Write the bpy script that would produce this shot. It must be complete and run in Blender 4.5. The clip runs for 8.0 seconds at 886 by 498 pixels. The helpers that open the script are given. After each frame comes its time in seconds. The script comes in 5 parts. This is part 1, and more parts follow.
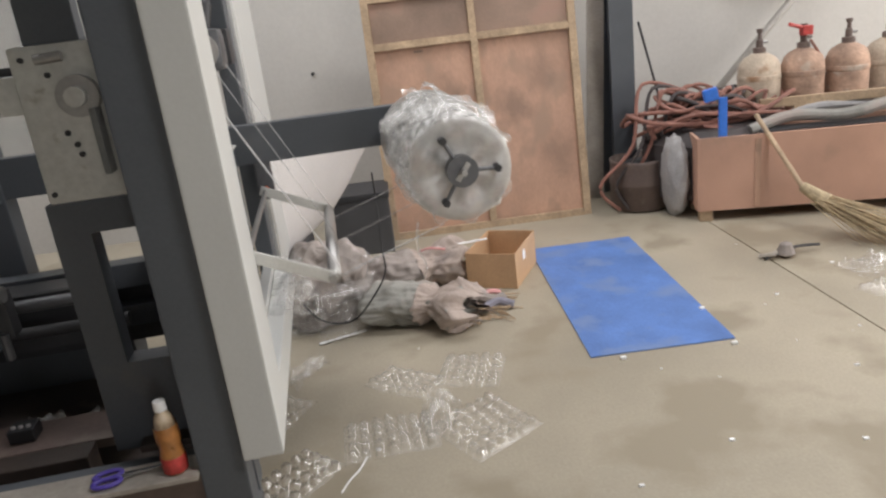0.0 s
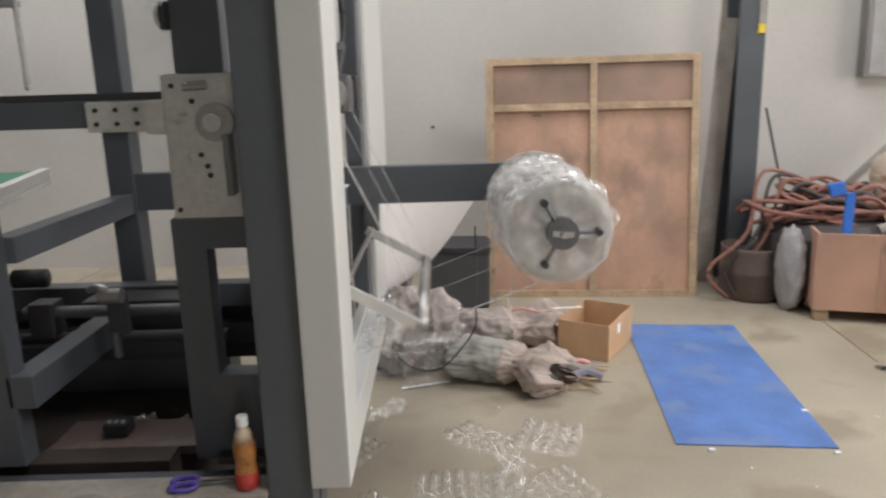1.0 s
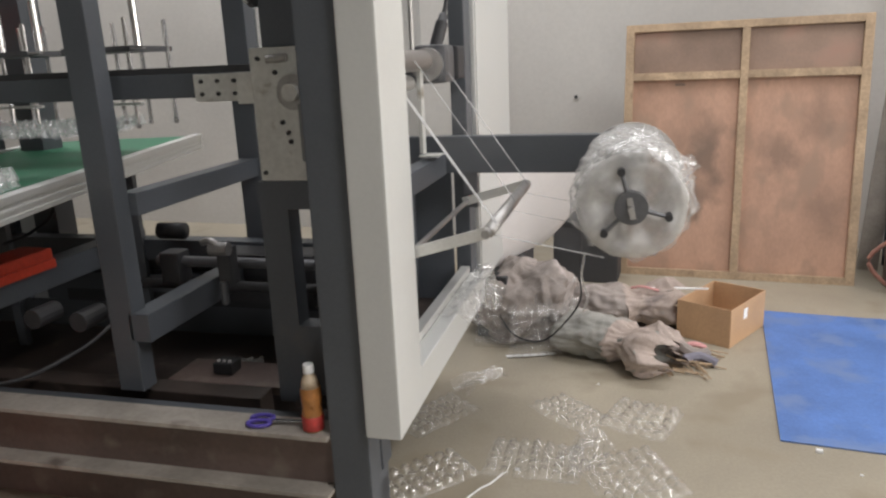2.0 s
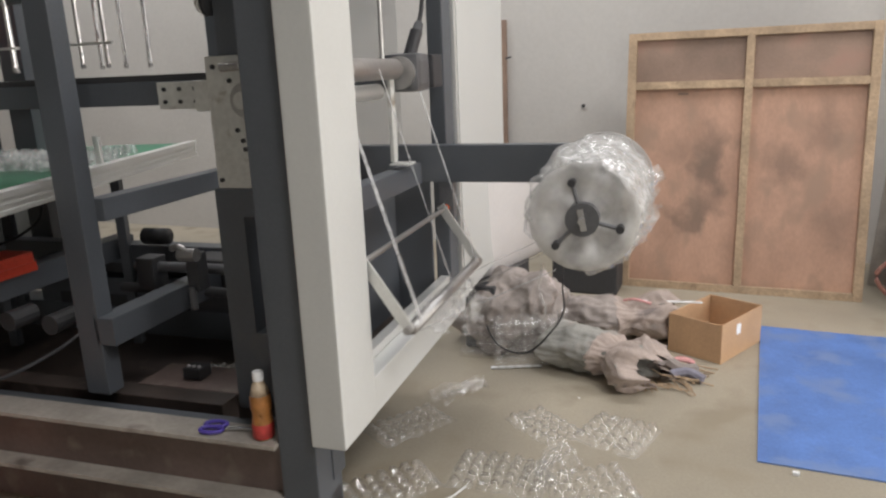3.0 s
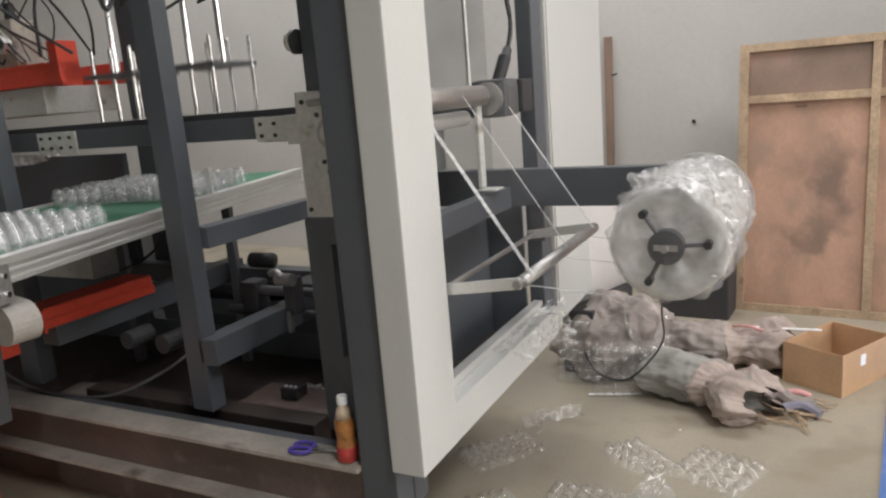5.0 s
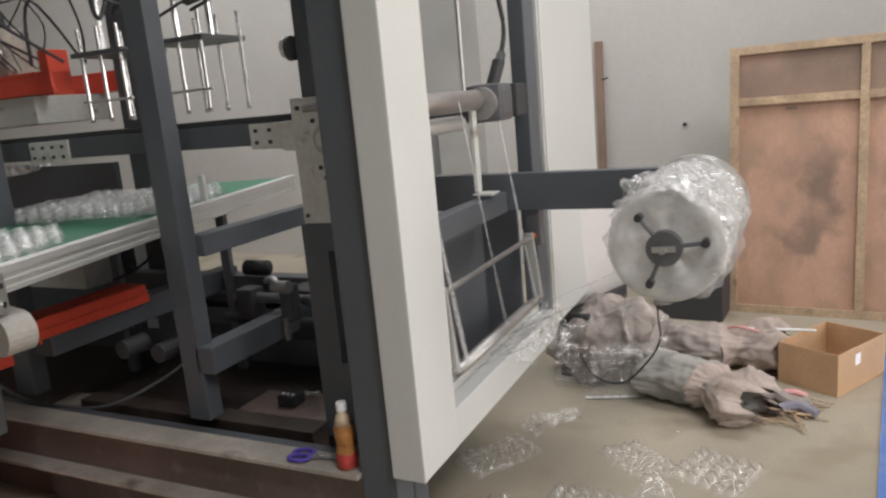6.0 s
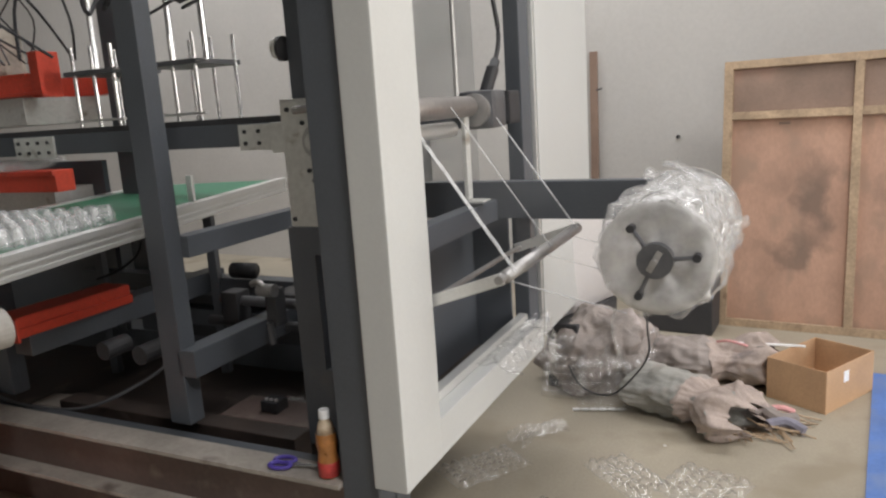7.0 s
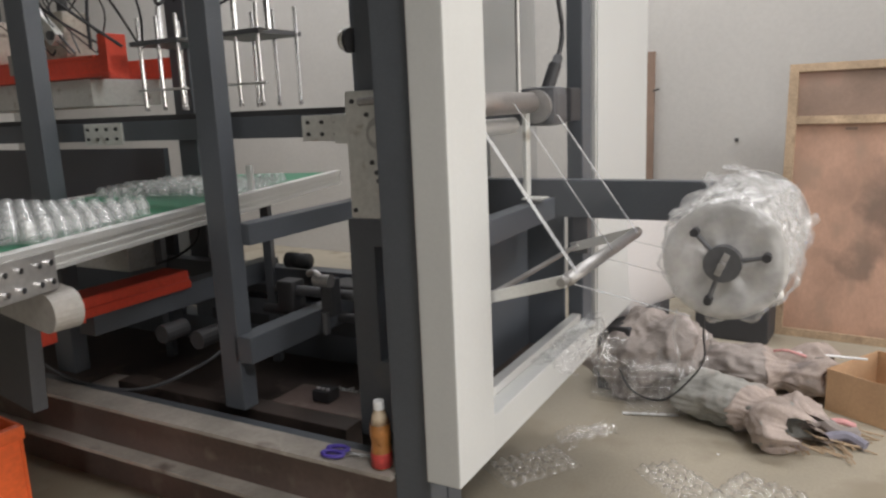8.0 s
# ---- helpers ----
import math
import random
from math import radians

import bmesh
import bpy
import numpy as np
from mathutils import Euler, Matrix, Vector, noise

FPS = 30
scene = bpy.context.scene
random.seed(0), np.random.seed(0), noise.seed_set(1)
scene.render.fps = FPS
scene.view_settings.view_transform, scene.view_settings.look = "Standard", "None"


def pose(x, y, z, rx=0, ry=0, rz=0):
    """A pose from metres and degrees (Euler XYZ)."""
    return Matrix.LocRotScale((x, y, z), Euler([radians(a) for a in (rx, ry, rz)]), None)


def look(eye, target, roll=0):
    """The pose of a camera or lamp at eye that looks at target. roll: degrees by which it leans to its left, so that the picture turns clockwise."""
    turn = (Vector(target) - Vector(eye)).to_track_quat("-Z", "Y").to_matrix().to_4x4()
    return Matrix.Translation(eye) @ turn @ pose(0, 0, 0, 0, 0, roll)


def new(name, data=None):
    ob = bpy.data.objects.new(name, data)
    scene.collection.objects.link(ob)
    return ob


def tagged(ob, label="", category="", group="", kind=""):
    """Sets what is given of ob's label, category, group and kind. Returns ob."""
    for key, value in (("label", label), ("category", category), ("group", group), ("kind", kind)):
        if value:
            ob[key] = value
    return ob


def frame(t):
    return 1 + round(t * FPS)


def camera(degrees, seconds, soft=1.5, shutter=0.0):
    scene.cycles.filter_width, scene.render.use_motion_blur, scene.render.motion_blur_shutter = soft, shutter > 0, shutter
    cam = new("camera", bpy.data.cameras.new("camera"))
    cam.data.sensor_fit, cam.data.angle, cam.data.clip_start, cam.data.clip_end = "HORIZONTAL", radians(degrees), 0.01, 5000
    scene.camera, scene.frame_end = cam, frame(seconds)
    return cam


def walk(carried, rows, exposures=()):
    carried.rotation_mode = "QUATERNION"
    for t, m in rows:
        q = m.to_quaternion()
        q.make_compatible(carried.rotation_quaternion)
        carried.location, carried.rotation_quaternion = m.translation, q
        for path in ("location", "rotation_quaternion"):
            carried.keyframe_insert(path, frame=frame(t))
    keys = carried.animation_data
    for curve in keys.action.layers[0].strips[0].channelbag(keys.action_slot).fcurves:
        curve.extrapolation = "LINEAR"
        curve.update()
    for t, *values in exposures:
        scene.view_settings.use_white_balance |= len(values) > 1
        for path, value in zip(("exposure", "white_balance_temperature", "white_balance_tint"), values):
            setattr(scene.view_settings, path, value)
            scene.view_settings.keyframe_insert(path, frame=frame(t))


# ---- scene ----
cam = camera(63.1, 8.0, soft=2.3, shutter=0.4)
PATH = [
    (0, (0.394, -1.644, 1.424), (0.484, 0.253, 0.798), -7.0),
    (0.5, (0.387, -1.627, 1.427), (0.399, 0.299, 0.888), -5.6),
    (1, (0.409, -1.669, 1.412), (0.235, 0.272, 0.964), -1.7),
    (1.5, (0.617, -1.671, 1.393), (0.044, 0.19, 0.936), -3.4),
    (1.7, (0.673, -1.661, 1.406), (0.028, 0.175, 0.893), -2.6),
    (2.8, (0.902, -1.564, 1.387), (0.201, 0.249, 0.897), -3.2),
    (3, (0.954, -1.536, 1.393), (0.206, 0.255, 0.909), -2.4),
    (3.5, (1.018, -1.501, 1.404), (0.21, 0.267, 0.934), -2.7),
    (4, (1.025, -1.492, 1.41), (0.144, 0.249, 0.974), -4.0),
    (4.5, (1.055, -1.477, 1.409), (0.067, 0.209, 0.985), -4.2),
    (4.7, (1.054, -1.476, 1.414), (0.03, 0.188, 0.99), -4.2),
    (5.8, (1.034, -1.488, 1.417), (-0.019, 0.163, 1.001), -4.9),
    (6, (1.032, -1.488, 1.412), (0.011, 0.184, 1.008), -5.2),
    (6.5, (1.024, -1.47, 1.41), (0.039, 0.226, 1.022), -4.7),
    (7, (1.024, -1.458, 1.407), (0.023, 0.229, 1.019), -3.7),
    (7.5, (1.01, -1.467, 1.416), (-0.028, 0.197, 1.026), -2.9),
    (8, (0.976, -1.482, 1.398), (-0.122, 0.144, 1.012), -2.4),
]
walk(cam, [(t, look(eye, target, roll)) for t, eye, target, roll in PATH])

# ---- world, sun and large lights ----
world = bpy.data.worlds.new("world")
scene.world = world
world.use_nodes = True
_n = world.node_tree.nodes
_sky = _n.new("ShaderNodeTexSky")
_sky.sky_type = "NISHITA"
_sky.sun_disc = False
_sky.sun_elevation = radians(38)
_sky.sun_rotation = radians(60)
world.node_tree.links.new(_sky.outputs[0], _n["Background"].inputs[0])
_n["Background"].inputs[1].default_value = 0.12


def area(name, m, sx, sy, power, colour):
    """A soft light that stands in an opening for the sky behind it."""
    la = bpy.data.lights.new(name, "AREA")
    la.shape, la.size, la.size_y, la.energy, la.color = "RECTANGLE", sx, sy, power, colour
    ob = new(name, la)
    ob.matrix_world = m
    return ob


HALL = dict(x0=-10.0, x1=7.0, y0=-12.0, y1=3.90, z1=5.0)
area("door_light", look((6.9, 1.4, 2.1), (0, 1.0, 0.9)), 4.2, 3.6, 215, (1.0, 0.94, 0.89))
area("gate_light", look((4.6, -11.95, 1.55), (-0.8, 0.8, 1.3)), 2.0, 2.8, 120, (1.0, 0.97, 0.95))
area("skylight_light", look((-1.5, 2.0, 4.95), (-1.5, 2.0, 0.0)), 10.0, 1.6, 255, (1.0, 0.98, 0.97))
area("skylight_light", look((3.2, -1.6, 4.95), (3.2, -1.6, 0.0)), 1.3, 1.3, 150, (1.0, 0.98, 0.97))
scene.view_settings.exposure = 0.15


# ---- materials ----
def mat(name, col, rough=0.5, metal=0.0, var=0.18, scale=3.0, grain=0.08, gscale=60.0, bump=0.15, spot=None, spot_at=0.62, spot_scale=5.0, coat=0.0, stretch=(1, 1, 1), blots=()):
    """A surface with blotches (scale), fine grain (gscale), relief and, if given, stains of a second colour."""
    m = bpy.data.materials.new(name)
    m.use_nodes = True
    nt = m.node_tree
    N, L = nt.nodes, nt.links
    b = N["Principled BSDF"]
    tc = N.new("ShaderNodeTexCoord")
    info = N.new("ShaderNodeObjectInfo")
    shift = N.new("ShaderNodeVectorMath")
    shift.operation = "MULTIPLY_ADD"
    L.new(info.outputs["Random"], shift.inputs[0])
    shift.inputs[1].default_value = (17, 11, 23)
    pull = N.new("ShaderNodeVectorMath")
    pull.operation = "MULTIPLY"
    pull.inputs[1].default_value = stretch
    L.new(tc.outputs["Object"], pull.inputs[0])
    L.new(pull.outputs[0], shift.inputs[2])

    def noise_tex(s, detail):
        n = N.new("ShaderNodeTexNoise")
        n.inputs["Scale"].default_value, n.inputs["Detail"].default_value = s, detail
        L.new(shift.outputs[0], n.inputs["Vector"])
        return n

    def mix(kind, fac, a, bb):
        x = N.new("ShaderNodeMix")
        x.data_type, x.blend_type = "RGBA", kind
        for sock, v in ((x.inputs[0], fac), (x.inputs[6], a), (x.inputs[7], bb)):
            if hasattr(v, "is_output"):
                L.new(v, sock)
            else:
                sock.default_value = v
        return x.outputs[2]

    def ramp(src, lo, hi):
        r = N.new("ShaderNodeMapRange")
        r.inputs[1].default_value, r.inputs[2].default_value = lo, hi
        L.new(src, r.inputs[0])
        return r.outputs[0]

    big, fine = noise_tex(scale, 5), noise_tex(gscale, 3)
    lo = tuple(c * (1 - var) for c in col) + (1,)
    hi = tuple(min(1, c * (1 + var)) for c in col) + (1,)
    c = mix("MIX", ramp(big.outputs[0], 0.3, 0.7), lo, hi)
    g = mix("MIX", ramp(fine.outputs[0], 0.3, 0.7), (1 - grain,) * 3 + (1,), (1 + grain,) * 3 + (1,))
    c = mix("MULTIPLY", 1.0, c, g)
    if spot:
        s = noise_tex(spot_scale, 6)
        c = mix("MIX", ramp(s.outputs[0], spot_at, spot_at + 0.12), c, tuple(spot) + (1,))
    # oil stains with a shape of their own: (x, z, half width, half height, depth of tone)
    for bx, bz, rx, rz, deep in blots:
        mp_ = N.new("ShaderNodeMapping")
        mp_.vector_type = "POINT"
        mp_.inputs["Location"].default_value = (-bx / rx, 0, -bz / rz)
        mp_.inputs["Scale"].default_value = (1 / rx, 0, 1 / rz)
        rag = N.new("ShaderNodeVectorMath")
        rag.operation = "MULTIPLY_ADD"
        edge = N.new("ShaderNodeTexNoise")
        edge.inputs["Scale"].default_value, edge.inputs["Detail"].default_value = 7.0, 6
        L.new(tc.outputs["Object"], edge.inputs["Vector"])
        L.new(edge.outputs["Color"], rag.inputs[0])
        rag.inputs[1].default_value = (0.30, 0.0, 0.36)
        L.new(tc.outputs["Object"], rag.inputs[2])
        off = N.new("ShaderNodeVectorMath")
        off.operation = "ADD"
        off.inputs[1].default_value = (-0.15, 0.0, -0.18)
        L.new(rag.outputs[0], off.inputs[0])
        L.new(off.outputs[0], mp_.inputs["Vector"])
        far = N.new("ShaderNodeVectorMath")
        far.operation = "LENGTH"
        L.new(mp_.outputs[0], far.inputs[0])
        fade = N.new("ShaderNodeMapRange")
        fade.inputs[1].default_value, fade.inputs[2].default_value = 1.15, 0.35
        fade.inputs[3].default_value, fade.inputs[4].default_value = 0.0, deep
        L.new(far.outputs["Value"], fade.inputs[0])
        c = mix("MIX", fade.outputs[0], c, (0.155, 0.11, 0.085, 1))
    L.new(c, b.inputs["Base Color"])
    r = N.new("ShaderNodeMapRange")
    r.inputs[3].default_value, r.inputs[4].default_value = max(0.03, rough - 0.1), min(1, rough + 0.12)
    L.new(big.outputs[0], r.inputs[0])
    L.new(r.outputs[0], b.inputs["Roughness"])
    b.inputs["Metallic"].default_value = metal
    b.inputs["Coat Weight"].default_value = coat
    if bump:
        bu = N.new("ShaderNodeBump")
        bu.inputs["Strength"].default_value, bu.inputs["Distance"].default_value = bump, 0.004
        L.new(fine.outputs[0], bu.inputs["Height"])
        L.new(bu.outputs[0], b.inputs["Normal"])
    return m


def film_mat(name, tint, haze, rough, bump, bscale, ior=1.35, shine=1.0):
    """Clear plastic: see-through with a milky share, glossy and crinkled."""
    m = bpy.data.materials.new(name)
    m.use_nodes = True
    N, L = m.node_tree.nodes, m.node_tree.links
    b = N["Principled BSDF"]
    b.inputs["Base Color"].default_value = tuple(tint) + (1,)
    b.inputs["Roughness"].default_value = rough
    b.inputs["Specular IOR Level"].default_value = 0.8
    tc, n, bu = N.new("ShaderNodeTexCoord"), N.new("ShaderNodeTexNoise"), N.new("ShaderNodeBump")
    n.inputs["Scale"].default_value, n.inputs["Detail"].default_value = bscale, 4
    L.new(tc.outputs["Object"], n.inputs["Vector"])
    L.new(n.outputs[0], bu.inputs["Height"])
    bu.inputs["Strength"].default_value, bu.inputs["Distance"].default_value = bump, 0.01
    clear, gloss, fres = N.new("ShaderNodeBsdfTransparent"), N.new("ShaderNodeBsdfGlossy"), N.new("ShaderNodeLayerWeight")
    clear.inputs[0].default_value = (1.0, 1.0, 1.0, 1)
    gloss.inputs["Roughness"].default_value = rough
    L.new(bu.outputs[0], gloss.inputs["Normal"])
    L.new(bu.outputs[0], fres.inputs["Normal"])
    L.new(bu.outputs[0], b.inputs["Normal"])
    fres.inputs["Blend"].default_value = 0.5
    edge, base = N.new("ShaderNodeMath"), N.new("ShaderNodeMath")
    edge.operation, base.operation = "POWER", "MULTIPLY_ADD"
    edge.inputs[1].default_value = 4.0
    face = ((ior - 1) / (ior + 1)) ** 2 * 1.8
    L.new(fres.outputs["Facing"], edge.inputs[0])
    L.new(edge.outputs[0], base.inputs[0])
    base.inputs[1].default_value, base.inputs[2].default_value = 0.45 * min(1.0, (ior - 1) * 2), face
    a, c = N.new("ShaderNodeMixShader"), N.new("ShaderNodeMixShader")
    r = N.new("ShaderNodeMapRange")
    r.inputs[1].default_value, r.inputs[2].default_value = 0.3, 0.7
    r.inputs[3].default_value, r.inputs[4].default_value = haze * 0.5, haze * 1.5
    L.new(n.outputs[0], r.inputs[0])
    L.new(r.outputs[0], a.inputs[0])
    L.new(clear.outputs[0], a.inputs[1])
    L.new(b.outputs[0], a.inputs[2])
    less = N.new("ShaderNodeMath")
    less.operation = "MULTIPLY"
    less.inputs[1].default_value = shine
    L.new(base.outputs[0], less.inputs[0])
    L.new(less.outputs[0], c.inputs[0])
    L.new(a.outputs[0], c.inputs[1])
    L.new(gloss.outputs[0], c.inputs[2])
    L.new(c.outputs[0], N["Material Output"].inputs[0])
    return m


CONCRETE = mat("concrete", (0.352, 0.311, 0.242), 0.46, var=0.2, scale=1.3, grain=0.07, gscale=90, bump=0.12, spot=(0.285, 0.245, 0.182), spot_at=0.52, spot_scale=2.6)
WALLPAINT = mat("wall_paint", (0.525, 0.507, 0.48), 0.8, var=0.08, scale=0.9, grain=0.03, gscale=40, bump=0.1)
ROOFING = mat("roof_sheet", (0.33, 0.34, 0.35), 0.6)
DARKPAINT = mat("dark_grey_paint", (0.080, 0.088, 0.100), 0.45, var=0.12, grain=0.05, gscale=120, bump=0.06, spot=(0.10, 0.10, 0.10), spot_at=0.68, spot_scale=6)
LIGHTPAINT = mat("light_grey_paint", (0.53, 0.535, 0.52), 0.42, var=0.03, scale=2, grain=0.02, gscale=120, bump=0.05)
BROWNBEAM = mat("red_brown_primer", (0.125, 0.090, 0.078), 0.6, var=0.25, spot=(0.19, 0.155, 0.13), spot_at=0.58, spot_scale=7)
DUSTYSTEEL = mat("dusty_steel", (0.36, 0.325, 0.285), 0.65, var=0.25, scale=5, spot=(0.17, 0.14, 0.12), spot_at=0.62)
PLATE = mat("stained_plate", (0.56, 0.56, 0.53), 0.5, metal=0.2, var=0.12, spot=(0.30, 0.27, 0.22), spot_at=0.62, spot_scale=14)
ALU = mat("aluminium", (0.72, 0.72, 0.70), 0.38, metal=0.7, var=0.06, grain=0.05, gscale=150)
CHROME = mat("chromed_steel", (0.75, 0.75, 0.76), 0.2, metal=1.0, var=0.05)
CHROMEDULL = mat("brushed_steel", (0.45, 0.42, 0.40), 0.36, metal=0.85, var=0.08)
STEEL = mat("bare_steel", (0.38, 0.37, 0.36), 0.42, metal=0.8, var=0.2, spot=(0.2, 0.15, 0.11), spot_at=0.66)
BLACK = mat("black_plastic", (0.028, 0.028, 0.031), 0.5, var=0.2)
RUBBER = mat("dark_rubber", (0.040, 0.040, 0.043), 0.6)
GREENBELT = mat("green_belt", (0.02, 0.15, 0.075), 0.55, var=0.15)
REDPAINT = mat("red_orange_paint", (0.70, 0.075, 0.04), 0.45, var=0.1, spot=(0.3, 0.03, 0.02), spot_at=0.66)
ORANGE = mat("orange_plastic", (0.85, 0.14, 0.03), 0.45, var=0.08)
PLYWOOD = mat("plywood", (0.45, 0.275, 0.195), 0.65, var=0.16, scale=4.5, grain=0.06, gscale=70, bump=0.08, spot=(0.36, 0.235, 0.17), spot_at=0.52, spot_scale=5.5, stretch=(1.0, 1.0, 0.55), blots=((0.50, 0.74, 0.10, 0.30, 0.75), (0.40, 0.46, 0.22, 0.08, 0.6), (0.30, 0.86, 0.10, 0.10, 0.25), (0.93, 0.78, 0.13, 0.12, 0.55), (1.10, 0.98, 0.10, 0.16, 0.35), (1.18, 0.45, 0.10, 0.18, 0.3)))
TIMBER = mat("pine_batten", (0.40, 0.29, 0.19), 0.7, var=0.22, scale=7, grain=0.15, gscale=70, bump=0.25, spot=(0.25, 0.17, 0.11), spot_at=0.60, spot_scale=9)
PLYDARK = mat("dark_plywood", (0.27, 0.185, 0.14), 0.65, var=0.25, scale=3, grain=0.05, gscale=70, bump=0.08, spot=(0.34, 0.21, 0.16), spot_at=0.55, spot_scale=3)
BOXPLY = mat("pink_plywood", (0.47, 0.28, 0.205), 0.7, var=0.14, scale=2.5, grain=0.03, gscale=120, bump=0.06, spot=(0.36, 0.225, 0.165), spot_at=0.60, spot_scale=3)
CARD = mat("cardboard", (0.52, 0.33, 0.19), 0.8, var=0.08, scale=6, grain=0.06, gscale=100)
BLUEMAT = mat("blue_sheet", (0.095, 0.19, 0.47), 0.6, var=0.18, scale=5, grain=0.06, gscale=80, spot=(0.145, 0.22, 0.425), spot_at=0.52, spot_scale=4.5)
SACK = mat("woven_sack", (0.275, 0.238, 0.218), 0.75, var=0.3, scale=7, grain=0.12, gscale=180, bump=0.3, spot=(0.46, 0.40, 0.38), spot_at=0.60, spot_scale=6)
SACKGREEN = mat("grey_green_sack", (0.29, 0.282, 0.258), 0.75, var=0.25, scale=6, grain=0.12, gscale=180, bump=0.3, spot=(0.36, 0.305, 0.275), spot_at=0.52, spot_scale=5)
WHITESHEET = mat("white_sheet", (0.62, 0.595, 0.585), 0.7, var=0.04, scale=4, grain=0.02)
PAPERWHITE = mat("white_label", (0.8, 0.8, 0.8), 0.6)
GASGREY = mat("dusty_cylinder", (0.50, 0.41, 0.32), 0.7, var=0.25, scale=6, grain=0.12, spot=(0.33, 0.20, 0.12), spot_at=0.56, spot_scale=6)
GASRUST = mat("rusty_cylinder", (0.40, 0.265, 0.195), 0.8, var=0.4, scale=6, grain=0.15, spot=(0.50, 0.42, 0.35), spot_at=0.58, spot_scale=7)
CABLE = mat("red_brown_cable", (0.25, 0.115, 0.088), 0.6, var=0.3, scale=8)
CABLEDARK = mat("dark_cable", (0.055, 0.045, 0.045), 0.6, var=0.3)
BLUEPLASTIC = mat("blue_plastic", (0.03, 0.16, 0.62), 0.4)
STRAW = mat("broom_straw", (0.42, 0.33, 0.21), 0.85, var=0.3, scale=30, grain=0.2, gscale=200, bump=0.5)
GREYBAG = mat("grey_bag", (0.33, 0.32, 0.32), 0.6, var=0.2)
PURPLE = mat("purple_plastic", (0.09, 0.06, 0.36), 0.4)
LABELRED = mat("red_label", (0.42, 0.045, 0.04), 0.4, var=0.3, scale=30)
LABELYEL = mat("amber_label", (0.40, 0.17, 0.05), 0.3, var=0.4, scale=25)
LABELYELLOW = mat("yellow_paper", (0.75, 0.55, 0.05), 0.6)
PINK = mat("pink_rag", (0.58, 0.29, 0.28), 0.8)
FILM = film_mat("clear_film", (0.80, 0.80, 0.80), 0.012, 0.3, 0.05, 20, 1.03, 0.2)
FILMEDGE = film_mat("film_edge", (0.78, 0.78, 0.78), 0.30, 0.3, 0.3, 60, 1.25)
ROLLFILM = film_mat("wound_film", (0.68, 0.67, 0.655), 0.50, 0.22, 0.3, 30, 1.4)
WRAPFILM = film_mat("wrap_film", (0.88, 0.875, 0.86), 0.13, 0.14, 0.3, 40, 1.5)
ROLLFACE = film_mat("roll_face", (0.52, 0.51, 0.495), 0.60, 0.30, 0.25, 12, 1.25)
TRAYFILM = film_mat("tray_plastic", (0.90, 0.905, 0.90), 0.26, 0.14, 0.2, 40, 1.5)
GUARDPAINT = mat("warm_grey_paint", (0.31, 0.29, 0.265), 0.5, var=0.1)
GREYRAG = mat("grey_violet_rag", (0.24, 0.23, 0.28), 0.85, var=0.2, scale=12)
DIMSTEEL = mat("dim_sheet_steel", (0.20, 0.205, 0.205), 0.5, metal=0.3, var=0.2)
CHUCK = mat("dark_chuck_steel", (0.13, 0.132, 0.14), 0.4, metal=0.4)
BEIGE = mat("greasy_beige_casting", (0.36, 0.33, 0.28), 0.55, var=0.3, scale=12, spot=(0.12, 0.10, 0.08), spot_at=0.55, spot_scale=14)
SACKPINK = mat("pinkish_sack_lining", (0.41, 0.335, 0.295), 0.8, var=0.28, scale=9, grain=0.1, gscale=150, bump=0.3, spot=(0.25, 0.21, 0.195), spot_at=0.56, spot_scale=9)
# grey see-through tint that darkens the wall like a cast shadow
SHADETINT = film_mat("wall_shade_tint", (0.30, 0.34, 0.34), 0.16, 0.1, 0.0, 3)
BLISTER = film_mat("blister_plastic", (0.92, 0.91, 0.89), 0.05, 0.12, 0.3, 60, 1.75)
BLISTERRIM = film_mat("blister_rim", (0.90, 0.89, 0.87), 0.16, 0.2, 0.3, 60, 1.5)
AMBERGLASS = film_mat("clear_amber_shoulder", (0.62, 0.50, 0.36), 0.75, 0.15, 0.0, 30, 1.4)
# very dark brown with lighter blotches, for the low parts inside the machine
DARKBROWN = mat("dark_brown_sheet", (0.046, 0.034, 0.029), 0.5, var=0.4, scale=5, spot=(0.11, 0.085, 0.07), spot_at=0.6, spot_scale=8)


# ---- mesh helpers ----
def put(name, bm, material, parent=None, smooth=False, label=""):
    me = bpy.data.meshes.new(name)
    bm.normal_update()
    if smooth:
        for f in bm.faces:
            f.smooth = True
    bm.to_mesh(me)
    bm.free()
    if material:
        me.materials.append(material)
    ob = new(name, me)
    if parent:
        ob.parent = parent
    if label:
        tagged(ob, label)
    return ob


def part(name, bm, material, parent, label="", smooth=False):
    return put(name, bm, material, parent, smooth, label)


def thing(name, m, label, category, group="", kind=""):
    ob = new(name)
    ob.empty_display_size = 0.1
    ob.matrix_world = m
    return tagged(ob, label, category, group, kind)


